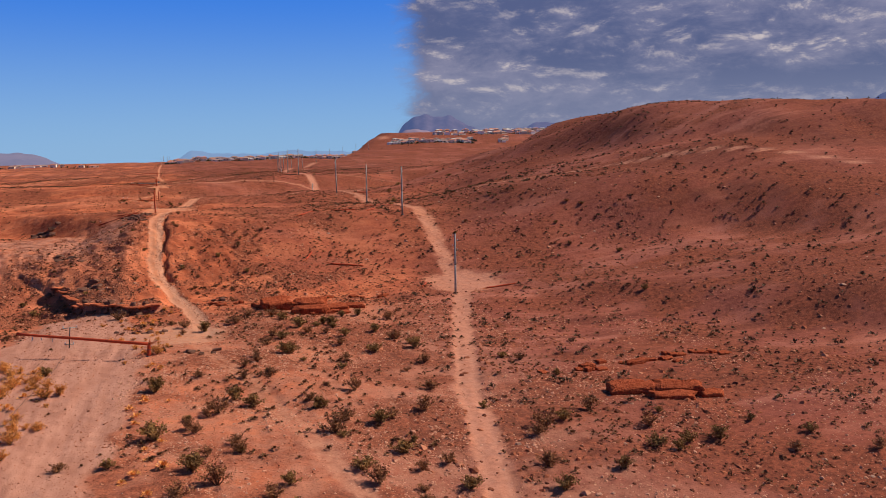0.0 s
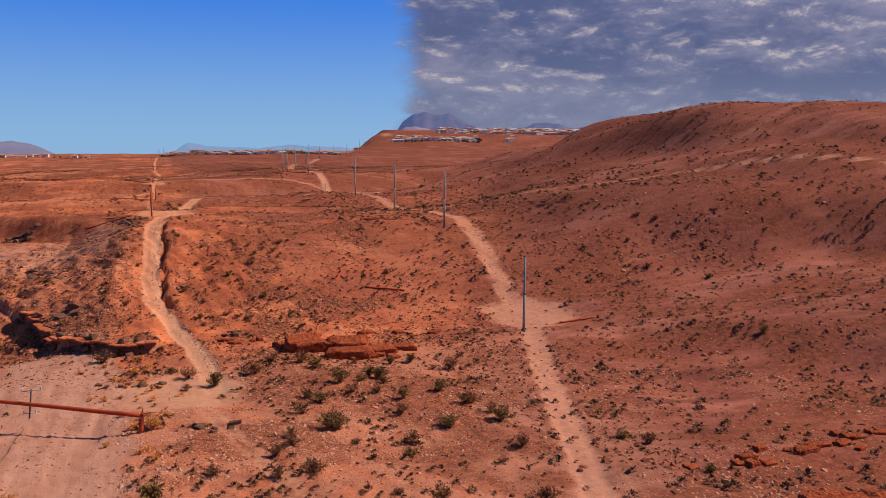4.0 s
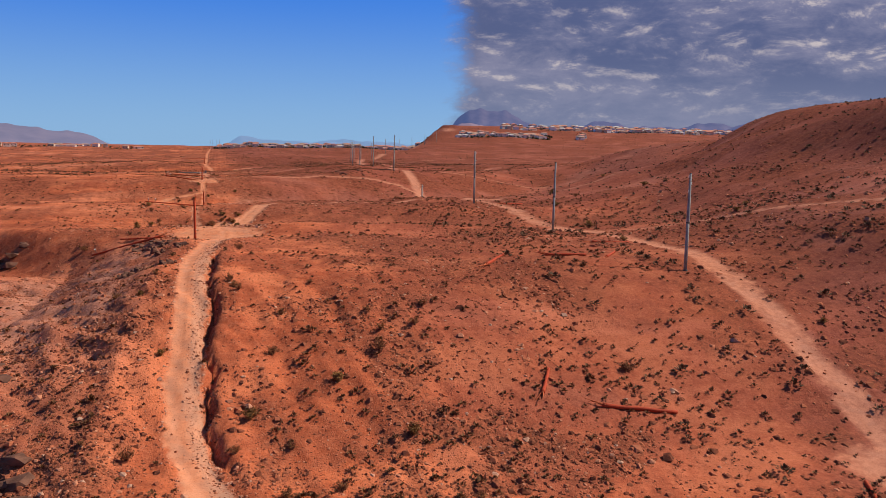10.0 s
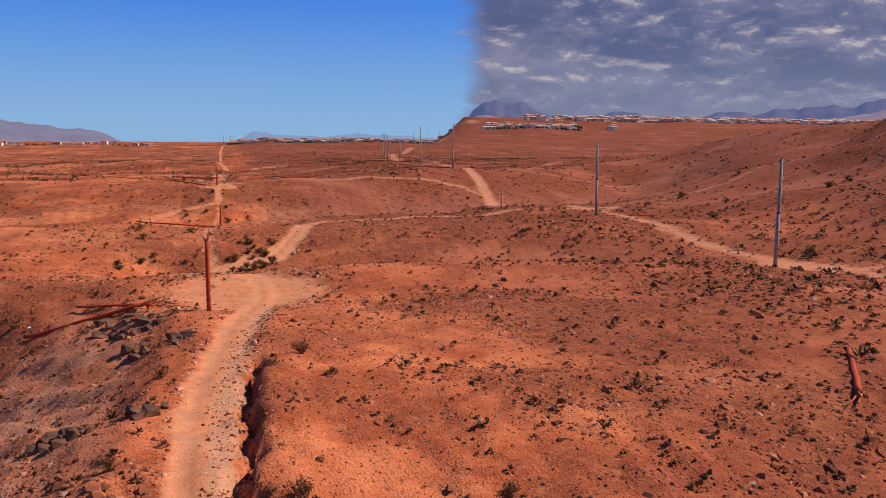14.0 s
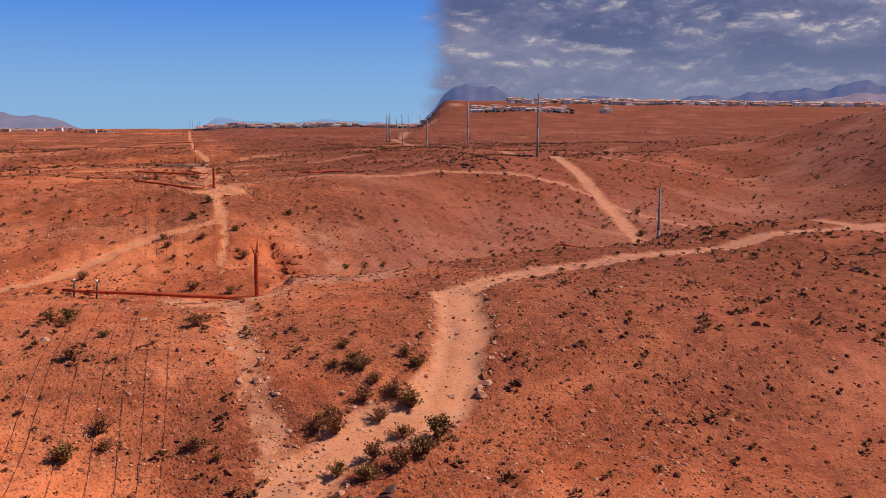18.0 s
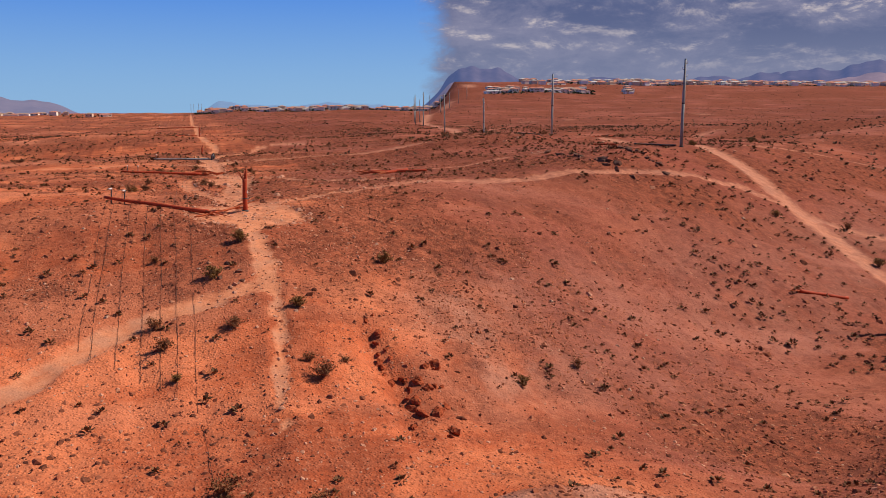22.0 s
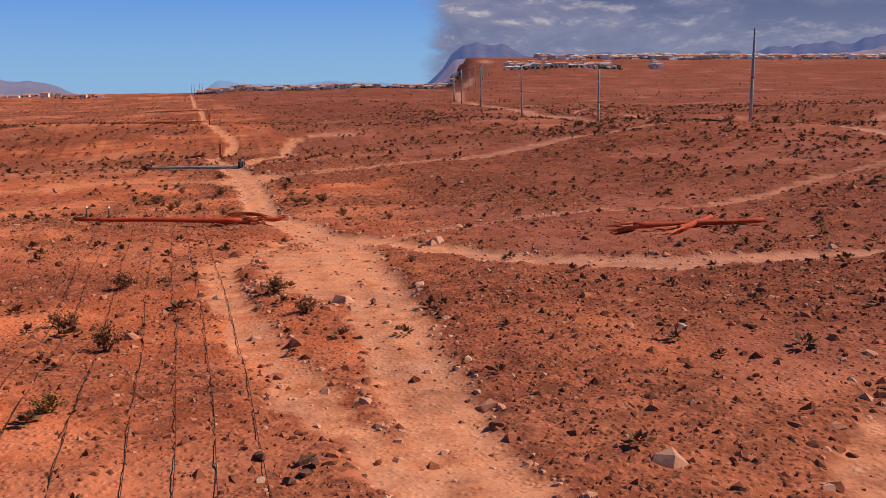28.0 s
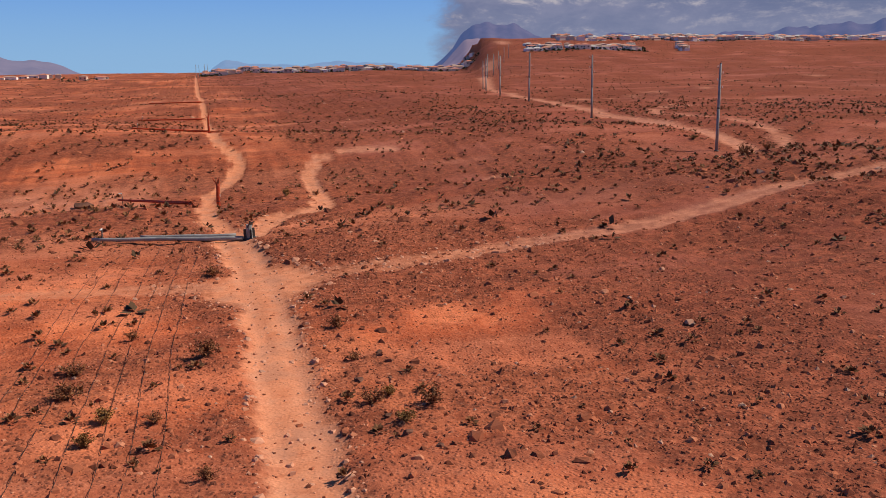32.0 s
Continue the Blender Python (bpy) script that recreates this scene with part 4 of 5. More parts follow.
def outcrop(name, x, y, w, d, count, size, material, label, seed, squash=(1.4, 1, 0.55), rise=0.0, piece="block"):
    rng = random.Random(seed)
    z = on_land(x, y)
    ob = empty(name, pose(x, y, z), label, "rock")
    for k in range(count):
        px, py = rng.uniform(-w, w), rng.gauss(0, d)
        s = size * rng.uniform(0.45, 1.1)
        part(piece, block_mesh(piece, seed * 50 + k, s, material, squash), ob, at=(px, py, on_land(x + px, y + py) - z + s * 0.12 + rise * rng.random()),
             turn=(rng.uniform(-12, 12), rng.uniform(-12, 12), rng.uniform(-35, 35)))
    return ob


def slab_mesh(seed, half):
    """A thick weathered slab with rounded edges and an uneven outline."""
    rng = np.random.default_rng(seed)
    nu, nv = 26, 12
    a, b = np.meshgrid(np.linspace(0, 2 * math.pi, nu, endpoint=False), np.linspace(-1.45, 1.45, nv))
    sq = lambda v, p: np.sign(v) * np.abs(v) ** p
    v = np.stack([sq(np.cos(b), 0.22) * sq(np.cos(a), 0.38), sq(np.cos(b), 0.22) * sq(np.sin(a), 0.38), sq(np.sin(b), 0.4)], -1)
    ph = rng.uniform(0, 6, 6)
    w = 1 + 0.10 * np.sin(3 * a + ph[0]) + 0.07 * np.sin(5 * a + ph[1]) + 0.05 * np.sin(9 * a + 3 * b + ph[2])
    v = v * np.stack([w, w, 1 + 0.16 * np.sin(2.5 * v[..., 0] * 2 + ph[3]) + 0.12 * np.sin(4 * v[..., 1] + ph[4])], -1)
    v = (v + rng.normal(0, 0.032, v.shape)) * np.array(half)
    i = np.arange(nu * nv).reshape(nv, nu)
    j = np.roll(i, -1, 1)
    f = [tuple(q) for q in np.stack([i[:-1], j[:-1], j[1:], i[1:]], -1).reshape(-1, 4).tolist()] + [tuple(i[0][::-1].tolist()), tuple(i[-1].tolist())]
    return mesh_of("slab", v.reshape(-1, 3), f, LEDGE, True)


def ledge(x, y, slabs, label, seed):
    z = on_land(x, y)
    ob = empty("rock_ledge", pose(x, y, z), label, "rock")
    for k, (px, py, up, half, tilt, turn) in enumerate(slabs):
        part("slab", slab_mesh(seed * 40 + k, half), ob, at=(px, py, on_land(x + px, y + py) - z + up), turn=(tilt, 0, turn))
    return ob


ledge(28, -103, ((-3.4, 0.6, 0.8, (3.2, 2.0, 1.25), 14, 8), (3.4, -0.1, 0.85, (3.2, 1.8, 1.1), 12, -6), (2.9, -4.0, 0.45, (3.7, 1.4, 0.95), 8, -4),
                   (8.4, -2.4, 0.2, (2.4, 1.3, 0.7), 12, 6), (-6.5, 2.4, 0.2, (1.8, 1.2, 0.6), 12, 20), (12.4, -1.0, 0.1, (2.2, 1.1, 0.55), 8, -14)),
      "low ledge of cracked red conglomerate slabs on a slope foot", 1)
rng = random.Random(77)
for x, y, wide, count, turn in ((44, -92, 10, 9, 6), (16, -96, 4.5, 6, 0), (31, -108, 9, 9, 4)):
    ledge(x, y, [(rng.uniform(-wide, wide), rng.gauss(0, 0.7), 0.05, (rng.uniform(0.4, 1.1), rng.uniform(0.35, 0.7), rng.uniform(0.25, 0.5)), rng.uniform(-5, 15), rng.uniform(-30, 30)) for k in range(count)],
          "broken red rock ledge with loose blocks", 2 + count)
ledge(70.5, -175, ((-3.6, 1.2, 0.5, (3.4, 1.6, 0.9), 14, -14), (2.6, -0.8, 0.5, (3.6, 1.5, 0.85), 12, -20), (0.6, -3.4, 0.3, (3.2, 1.1, 0.6), 8, -16), (6.8, -3.4, 0.2, (1.8, 1.0, 0.55), 10, -10)),
      "broken ledge of red conglomerate on a wash bank", 40)
for x, y, wide, count in ((64, -160.5, 5, 7), (78, -157, 7, 10), (91, -154.5, 6, 8)):
    ledge(x, y, [(rng.uniform(-wide, wide), rng.gauss(0, 0.9), 0.08, (rng.uniform(0.6, 1.5), rng.uniform(0.4, 0.8), rng.uniform(0.25, 0.5)), rng.uniform(-5, 12), rng.uniform(-30, 30)) for k in range(count)],
          "line of broken red rock along a bank", 43 + count + int(x))
# the overhanging lip of the undercut bank
lip = empty("bank_lip", pose(-9, -92, on_land(-9, -89)), "overhanging lip of red soil along an undercut bank", "bank")
for k in range(17):
    x = -21 + 1.35 * k
    y = float(bank_line(np.array([x]))[0])
    run = float(bank_line(np.array([x + 0.7]))[0] - bank_line(np.array([x - 0.7]))[0]) / 1.4
    me = slab_mesh(300 + k, (1.0 * math.hypot(1, run) ** 0.8, 0.9, 0.16))
    me.materials[0] = SOIL
    part("slab", me, lip, at=(x + 9, y - 0.3 + 92, on_land(x, y + 1.2) - on_land(-9, -89) - 0.16), turn=(0, 0, math.degrees(math.atan(run))))
# dark rocks at the bank's foot; their darkness also stands in for its shade
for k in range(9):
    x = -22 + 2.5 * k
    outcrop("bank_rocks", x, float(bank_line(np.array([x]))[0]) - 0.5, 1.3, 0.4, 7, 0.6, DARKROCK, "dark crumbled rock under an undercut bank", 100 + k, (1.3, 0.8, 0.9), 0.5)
outcrop("rock_outcrop", 8.0, -141, 2.6, 0.7, 9, 0.6, DARKROCK, "dark crumbled cut bank beside a wash track", 21, (1.4, 0.8, 0.8))
outcrop("rock_outcrop", -2.0, -116.5, 4.5, 1.0, 14, 0.5, DARKROCK, "grey stones along a washed-out gully", 22, (1.3, 0.9, 0.7))
outcrop("rock_outcrop", 13.5, -91, 1.6, 0.8, 7, 0.7, DARKROCK, "dark broken rock beside a steep track", 23, (1.3, 1, 0.8))
outcrop("rock_outcrop", 3.4, 43.2, 1.3, 0.5, 8, 0.38, DARKROCK, "dark cut bank at the inner bend of a track", 70, (1.3, 0.8, 0.8))
outcrop("rock_outcrop", 4.9, 38.6, 0.7, 0.5, 5, 0.34, DARKROCK, "dark crumbled bank beside a track bend", 71, (1.2, 0.8, 0.8))
outcrop("rock_outcrop", -34.6, 20.8, 5.0, 1.6, 14, 1.2, DARKROCK, "dark broken rock on a ravine rim", 4)
outcrop("rock_outcrop", -20, -55, 3.5, 2.0, 10, 0.9, DARKROCK, "dark rocks on a gravel slope", 5)
outcrop("rock_outcrop", -8.6, 1.6, 2.4, 1.6, 8, 0.7, DARKROCK, "dark rocks below a ravine rim", 6)
outcrop("rock_outcrop", -4.4, -1.2, 1.4, 0.9, 6, 0.55, DARKROCK, "dark rocks beside a fallen pole", 7)
outcrop("rock_outcrop", -14, -76, 3.0, 3.0, 9, 0.8, DARKROCK, "dark rocks above an undercut bank", 8)
outcrop("rock_outcrop", 7.6, 113, 1.2, 3.6, 16, 0.36, LEDGE, "broken red rock beside a hillside gully", 9, (0.9, 1.5, 0.6))
outcrop("rock_outcrop", 6.2, 117.5, 0.7, 3.2, 20, 0.3, LEDGE, "red rock rib down a hill face", 10, (0.8, 1.6, 0.6))
outcrop("rock_outcrop", 48.9, 180.5, 1.2, 6, 16, 0.6, DARKROCK, "dark rock stripe down a hillside", 11, (0.8, 1.9, 0.6))
outcrop("rock_outcrop", 56.3, 182.6, 1.2, 6, 16, 0.6, DARKROCK, "dark rock stripe down a hillside", 12, (0.8, 1.9, 0.6))
outcrop("rock_outcrop", -17.9, 297.1, 5, 2.0, 12, 0.9, DARKROCK, "dark rocks on the side of a draw", 13)
outcrop("rock_outcrop", -4.6, -2.5, 0.9, 0.6, 6, 0.5, DARKROCK, "dark broken rocks on the ravine side", 60, (1.2, 1, 0.9), 0.15)
outcrop("rock_outcrop", -2, -12.9, 0.9, 0.6, 6, 0.5, DARKROCK, "dark broken rocks on the ravine side", 61, (1.2, 1, 0.9), 0.15)
outcrop("rock_outcrop", -5.2, -12.4, 0.9, 0.6, 6, 0.5, DARKROCK, "dark broken rocks on the ravine side", 62, (1.2, 1, 0.9), 0.15)
outcrop("rock_outcrop", -7, -3.4, 0.9, 0.6, 6, 0.5, DARKROCK, "dark broken rocks on the ravine side", 63, (1.2, 1, 0.9), 0.15)
outcrop("rock_outcrop", -6.4, -29.4, 0.9, 0.6, 6, 0.5, DARKROCK, "dark broken rocks on the ravine side", 64, (1.2, 1, 0.9), 0.15)
outcrop("rock_outcrop", -2.6, -29.7, 0.9, 0.6, 6, 0.5, DARKROCK, "dark broken rocks on the ravine side", 65, (1.2, 1, 0.9), 0.15)
outcrop("rock_outcrop", -8, -28.8, 0.9, 0.6, 6, 0.5, DARKROCK, "dark broken rocks on the ravine side", 66, (1.2, 1, 0.9), 0.15)
outcrop("rock_pile", -3.2, 129.2, 1.1, 0.7, 8, 0.2, DARKROCK, "small pile of dark stones by a track", 14, (1.2, 1, 0.8), 0.1, "stone")
outcrop("rock_pile", -5.5, 154, 0.8, 1.8, 12, 0.2, DARKROCK, "pile of grey and dark stones by a cable", 15, (1.2, 1, 0.8), 0.1, "stone")
outcrop("rock_pile", 2.7, 220.8, 1.0, 5.0, 12, 0.18, DARKROCK, "line of dark stones along a track edge", 16, (1.2, 1, 0.8), 0.0, "stone")


# ---- loose stones ----
def scatter(count, box, seed, keep):
    """Random places in a box of the plan, kept by chance keep(x, y)."""
    rng = np.random.default_rng(seed)
    x = rng.uniform(box[0], box[1], count)
    y = rng.uniform(box[2], box[3], count)
    ok = rng.random(count) < keep(x, y)
    return x[ok], y[ok], rng


def land_many(x, y):
    i = np.clip(np.searchsorted(GX, x) - 1, 0, len(GX) - 2)
    j = np.clip(np.searchsorted(GY, y) - 1, 0, len(GY) - 2)
    u = (x - GX[i]) / (GX[i + 1] - GX[i])
    v = (y - GY[j]) / (GY[j + 1] - GY[j])
    return (Z2[j, i] * (1 - u) + Z2[j, i + 1] * u) * (1 - v) + (Z2[j + 1, i] * (1 - u) + Z2[j + 1, i + 1] * u) * v


def stones(name, x, y, size, rng, label, material=STONE):
    n = len(x)
    base = np.array([(1, 0, 0), (0.3, 0.95, 0), (-0.8, 0.6, 0), (-0.8, -0.6, 0), (0.3, -0.95, 0), (0.55, 0.25, 0.55), (-0.45, 0.35, 0.6), (-0.1, -0.6, 0.5)], float)
    tri = np.array([(0, 1, 5), (1, 6, 5), (1, 2, 6), (2, 3, 6), (3, 7, 6), (3, 4, 7), (4, 5, 7), (4, 0, 5), (5, 6, 7)])
    v = np.repeat(base[None], n, 0) * (1 + rng.uniform(-0.35, 0.35, (n, 8, 3)))
    a = rng.uniform(0, 6.28, n)
    ca, sa = np.cos(a)[:, None], np.sin(a)[:, None]
    v = np.stack([v[..., 0] * ca - v[..., 1] * sa, v[..., 0] * sa + v[..., 1] * ca, v[..., 2] * rng.uniform(0.6, 1.2, (n, 1))], -1) * size[:, None, None]
    v = v + np.stack([x, y, land_many(x, y) - 0.12 * size], -1)[:, None]
    f = tri[None] + 8 * np.arange(n)[:, None, None]
    return tagged(new(name, mesh_of(name, v.reshape(-1, 3), f.reshape(-1, 3), material)), label, "stones", kind="stuff")


def stony(x, y):
    m, _, _ = track_mask(x, y)
    patch = np.clip(cobbles(x, y), 0.05, 1)
    bed = sst(1.12, 0.75, np.hypot((x + 13) / 13, (y + 145) / 62))
    return patch ** 1.2 * np.clip(1 - 2.6 * m, 0, 1) * (1 - 0.9 * bed)


def pebbles(name, x, y, size, rng, label):
    """Small low stones, each a lopsided four-sided lump."""
    n = len(x)
    base = np.array([(1, 0.1, 0), (0.05, 0.8, 0), (-0.9, 0, 0), (0, -0.85, 0), (0.1, 0.05, 0.75)], float)
    tri = np.array([(0, 1, 4), (1, 2, 4), (2, 3, 4), (3, 0, 4)])
    v = np.repeat(base[None], n, 0) * (1 + rng.uniform(-0.3, 0.3, (n, 5, 3)))
    v[:, 4, :2] += rng.uniform(-0.35, 0.35, (n, 2))
    a = rng.uniform(0, 6.28, n)
    ca, sa = np.cos(a)[:, None], np.sin(a)[:, None]
    v = np.stack([v[..., 0] * ca - v[..., 1] * sa, v[..., 0] * sa + v[..., 1] * ca, v[..., 2]], -1) * size[:, None, None]
    v = v + np.stack([x, y, land_many(x, y) - 0.1 * size], -1)[:, None]
    f = tri[None] + 5 * np.arange(n)[:, None, None]
    return tagged(new(name, mesh_of(name, v.reshape(-1, 3), f.reshape(-1, 3), STONE)), label, "stones", kind="stuff")


x, y, rng = scatter(115000, (-30, 46, -190, 262), 5, stony)
stones("loose_stones", x, y, np.minimum(0.055 + 0.042 * rng.gamma(1.2, 1.0, len(x)), 0.22), rng, "dark and rusty loose stones strewn on desert soil")
x, y, rng = scatter(62000, (-34, 48, -114, -22), 25, lambda x, y: stony(x, y) * sst(-22, -55, y))
stones("slope_rocks", x, y, np.minimum(0.10 + 0.075 * rng.gamma(1.2, 1.0, len(x)), 0.5), rng, "dark and rusty rocks strewn over a hill face")
x, y, rng = scatter(180000, (-21, 25, -195, 262), 15, lambda x, y: 0.25 + 0.75 * stony(x, y))
ok = (track_mask(x, y)[0] < 0.35 + 0.3 * rng.random(len(x))) | (rng.random(len(x)) < 0.1)
x, y = x[ok], y[ok]
pebbles("pebbles", x, y, 0.035 + 0.03 * rng.gamma(1.3, 1.0, len(x)), rng, "small dark and tan pebbles strewn over desert soil")
x, y, rng = scatter(44000, (40, 230, -240, 420), 6, lambda x, y: stony(x, y) * sst(330, 90, np.abs(x - 40) + 0.3 * np.abs(y)))
stones("hillside_stones", x, y, np.minimum(0.10 + 0.11 * rng.gamma(1.2, 1.0, len(x)), 0.6), rng, "dark stones scattered over a red hillside")
x, y, rng = scatter(9000, (-110, 90, 250, 620), 7, stony)
stones("plain_stones", x, y, np.minimum(0.12 + 0.13 * rng.gamma(1.2, 1.0, len(x)), 0.7), rng, "dark stones scattered over the far plain")
x, y, rng = scatter(54000, (-26, 60, -18, 290), 41, lambda x, y: (1 - track_mask(x, y)[0]) * np.clip(lumps(x, 1.5 * y, 11, 27) * 1.7 - 0.62, 0.03, 1) * 0.7)
stones("bench_rocks", x, y, np.minimum(0.085 + 0.062 * rng.gamma(1.1, 1.0, len(x)), 0.4), rng, "dark rusty rocks strewn over the upper benches")
x, y, rng = scatter(46000, (28, 170, -230, 70), 42, lambda x, y: (1 - track_mask(x, y)[0]) * np.clip(lumps(x, 1.5 * y, 14, 28) * 1.8 - 0.62, 0.04, 1) * sst(190, 120, x))
stones("eastern_rocks", x, y, np.minimum(0.12 + 0.11 * rng.gamma(1.1, 1.0, len(x)), 0.7), rng, "dark rocks strewn over brown eastern slopes")


def track_edge(x, y):
    m, _, _ = track_mask(x, y)
    return np.where(m > 0.04, np.exp(-((m - 0.25) / 0.25) ** 2) * 0.85 + 0.012, 0)


x, y, rng = scatter(110000, (-8, 20, -125, 265), 8, track_edge)
pale = rng.random(len(x)) < 0.55
stones("pale_track_gravel", x[pale], y[pale], 0.05 + 0.055 * rng.gamma(1.3, 1.0, int(pale.sum())), rng, "pale rosy gravel along the track edges", PALESTONE)
x, y = x[~pale], y[~pale]
stones("track_gravel", x, y, 0.045 + 0.052 * rng.gamma(1.3, 1.0, len(x)), rng, "grey and tan gravel along the track edges")


x, y, rng = scatter(60000, (-4, 100, -215, -104), 33, lambda x, y: (1 - track_mask(x, y)[0]) * np.clip(lumps(x, 1.4 * y, 9, 21) * 1.6 - 0.55, 0.03, 1) * np.where(x < 48, 1, 0.6))
stones("wash_gravel", x, y, np.minimum(0.07 + 0.05 * rng.gamma(1.2, 1.0, len(x)), 0.32), rng, "pale stones strewn over the floor of a wash", PALESTONE)
x, y, rng = scatter(30000, (-28, -3, -92, 14), 37, lambda x, y: np.clip(lumps(x + 0.6 * y, 0.4 * y, 4, 23) * 1.6 - 0.35, 0.1, 1) * 0.6)
stones("ravine_stones", x, y, np.minimum(0.06 + 0.055 * rng.gamma(1.2, 1.0, len(x)), 0.42), rng, "rusty and dark stones strewn down a ravine side")
x, y, rng = scatter(24000, (4, 40, -84, 4), 38, lambda x, y: (1 - track_mask(x, y)[0]) * np.clip(lumps(x, y, 7, 24) * 1.5 - 0.4, 0.08, 1) * 0.7)
stones("shelf_stones", x, y, np.minimum(0.05 + 0.04 * rng.gamma(1.2, 1.0, len(x)), 0.24), rng, "rusty stones strewn over a sloping shelf")
x, y, rng = scatter(34000, (-30, 45, 4, 150), 39, lambda x, y: (1 - track_mask(x, y)[0]) * np.clip(lumps(x, 1.3 * y, 8, 25) * 1.7 - 0.6, 0.05, 1) * 0.75)
stones("bench_stones", x, y, np.minimum(0.06 + 0.045 * rng.gamma(1.2, 1.0, len(x)), 0.26), rng, "dark and rusty stones strewn over the benches")
x, y, rng = scatter(26000, (-26, 24, 8, 140), 34, lambda x, y: (1 - track_mask(x, y)[0]) * np.clip(lumps(x, y, 6, 22) * 1.5 - 0.6, 0.02, 1) * 0.8)
stones("pale_stones", x, y, np.minimum(0.04 + 0.03 * rng.gamma(1.2, 1.0, len(x)), 0.16), rng, "pale stones strewn over orange benches", PALESTONE)


def rubble(x, y):
    """Washed-out stones on the eastern half of the first track, and on the worn tracks of the upper benches."""
    m, side, _ = track_mask(x, y)
    low = sst(-0.3, 0.5, side) * sst(2.6, 1.9, side) * sst(-112, -104, y) * sst(2, -12, y)
    return np.clip(low + 0.35 * m * sst(96, 104, y) * sst(150, 140, y) + 0.12 * m * sst(14, 24, y) + 0.5 * m * sst(42, 46, y) * sst(74, 68, y) * sst(2.5, 1, x), 0, 1)


x, y, rng = scatter(120000, (-5, 17, -112, 262), 36, rubble)
half = rng.random(len(x)) < 0.6
stones("track_rubble", x[half], y[half], np.minimum(0.035 + 0.035 * rng.gamma(1.3, 1.0, int(half.sum())), 0.2), rng, "pale rubble washed out of a steep track", PALESTONE)
stones("dark_track_rubble", x[~half], y[~half], np.minimum(0.035 + 0.035 * rng.gamma(1.3, 1.0, int((~half).sum())), 0.2), rng, "dark rubble washed out of a steep track")


# ---- shrubs ----
def shrub_meshes(seed, leaf, wide=1.0, tall=0.58, leaves=800, leaf_size=0.065):
    """A rounded desert shrub of unit width: its stems and its foliage."""
    rng = np.random.default_rng(seed)
    sv, sf, tips = [], [], []
    for k in range(15):
        a = rng.uniform(0, 6.28)
        lean = rng.uniform(0.15, 1.0)
        tip = Vector((math.cos(a) * 0.5 * wide * lean, math.sin(a) * 0.5 * wide * lean, tall * rng.uniform(0.55, 1.0) * (1.15 - 0.5 * lean)))
        bend = tip * 0.5 + Vector((0, 0, 0.06))
        v, f = tube([((0, 0, -0.05), 0.016), (bend, 0.011), (tip, 0.004)], 4, k, caps=False)
        sf += [tuple(i + len(sv) for i in q) for q in f]
        sv += v
        tips.append((tip, bend))
    n = leaves
    pick = rng.integers(0, len(tips), n)
    along = rng.uniform(0.25, 1.08, n)
    tp = np.array([tips[i][0] for i in pick])
    bd = np.array([tips[i][1] for i in pick])
    c = np.where(along[:, None] < 0.5, bd * along[:, None] * 2, bd + (tp - bd) * (along[:, None] * 2 - 1))
    c = c + rng.normal(0, 0.055, (n, 3))
    c[:, 2] = np.maximum(c[:, 2], 0.02)
    u = rng.normal(0, 1, (n, 3))
    u /= np.linalg.norm(u, axis=1)[:, None]
    w = np.cross(u, rng.normal(0, 1, (n, 3)))
    w /= np.linalg.norm(w, axis=1)[:, None]
    s = leaf_size * rng.uniform(0.5, 1.3, n)[:, None]
    quad = np.stack([c - u * s * 0.5, c + w * s * 0.32, c + u * s * 0.6, c - w * s * 0.32], 1)
    f = np.arange(4 * n).reshape(-1, 4)
    return mesh_of("woody_base", sv, sf, TWIG), mesh_of("foliage", quad.reshape(-1, 3), f, leaf)


KINDS = {
    "olive": [shrub_meshes(s, CREOSOTE, 1.0, 0.6, 1000, 0.073) for s in (1, 2, 3)],
    "rust": [shrub_meshes(s, DRY, 1.0, 0.6, 860, 0.065) for s in (4, 5, 6)],
    "gold": [shrub_meshes(s, BRITTLE, 1.0, 0.7, 800, 0.069) for s in (7, 8)],
}
WORDS = {
    "olive": "olive-green creosote shrub on bare red soil",
    "rust": "dry rust-brown desert shrub on stony soil",
    "gold": "dry orange-gold brush clump at the edge of a wash",
}
pick_shrub = random.Random(9)


def shrub(x, y, wide, kind):
    stems, leaf = pick_shrub.choice(KINDS[kind])
    m = pose(x, y, on_land(x, y) - 0.03, 0, 0, pick_shrub.uniform(0, 360)) @ Matrix.Diagonal((wide, wide, wide * pick_shrub.uniform(0.75, 1.05), 1))
    ob = empty("shrub", m, WORDS[kind], "shrub", "desert shrubs")
    part("woody_base", stems, ob)
    part("foliage", leaf, ob)


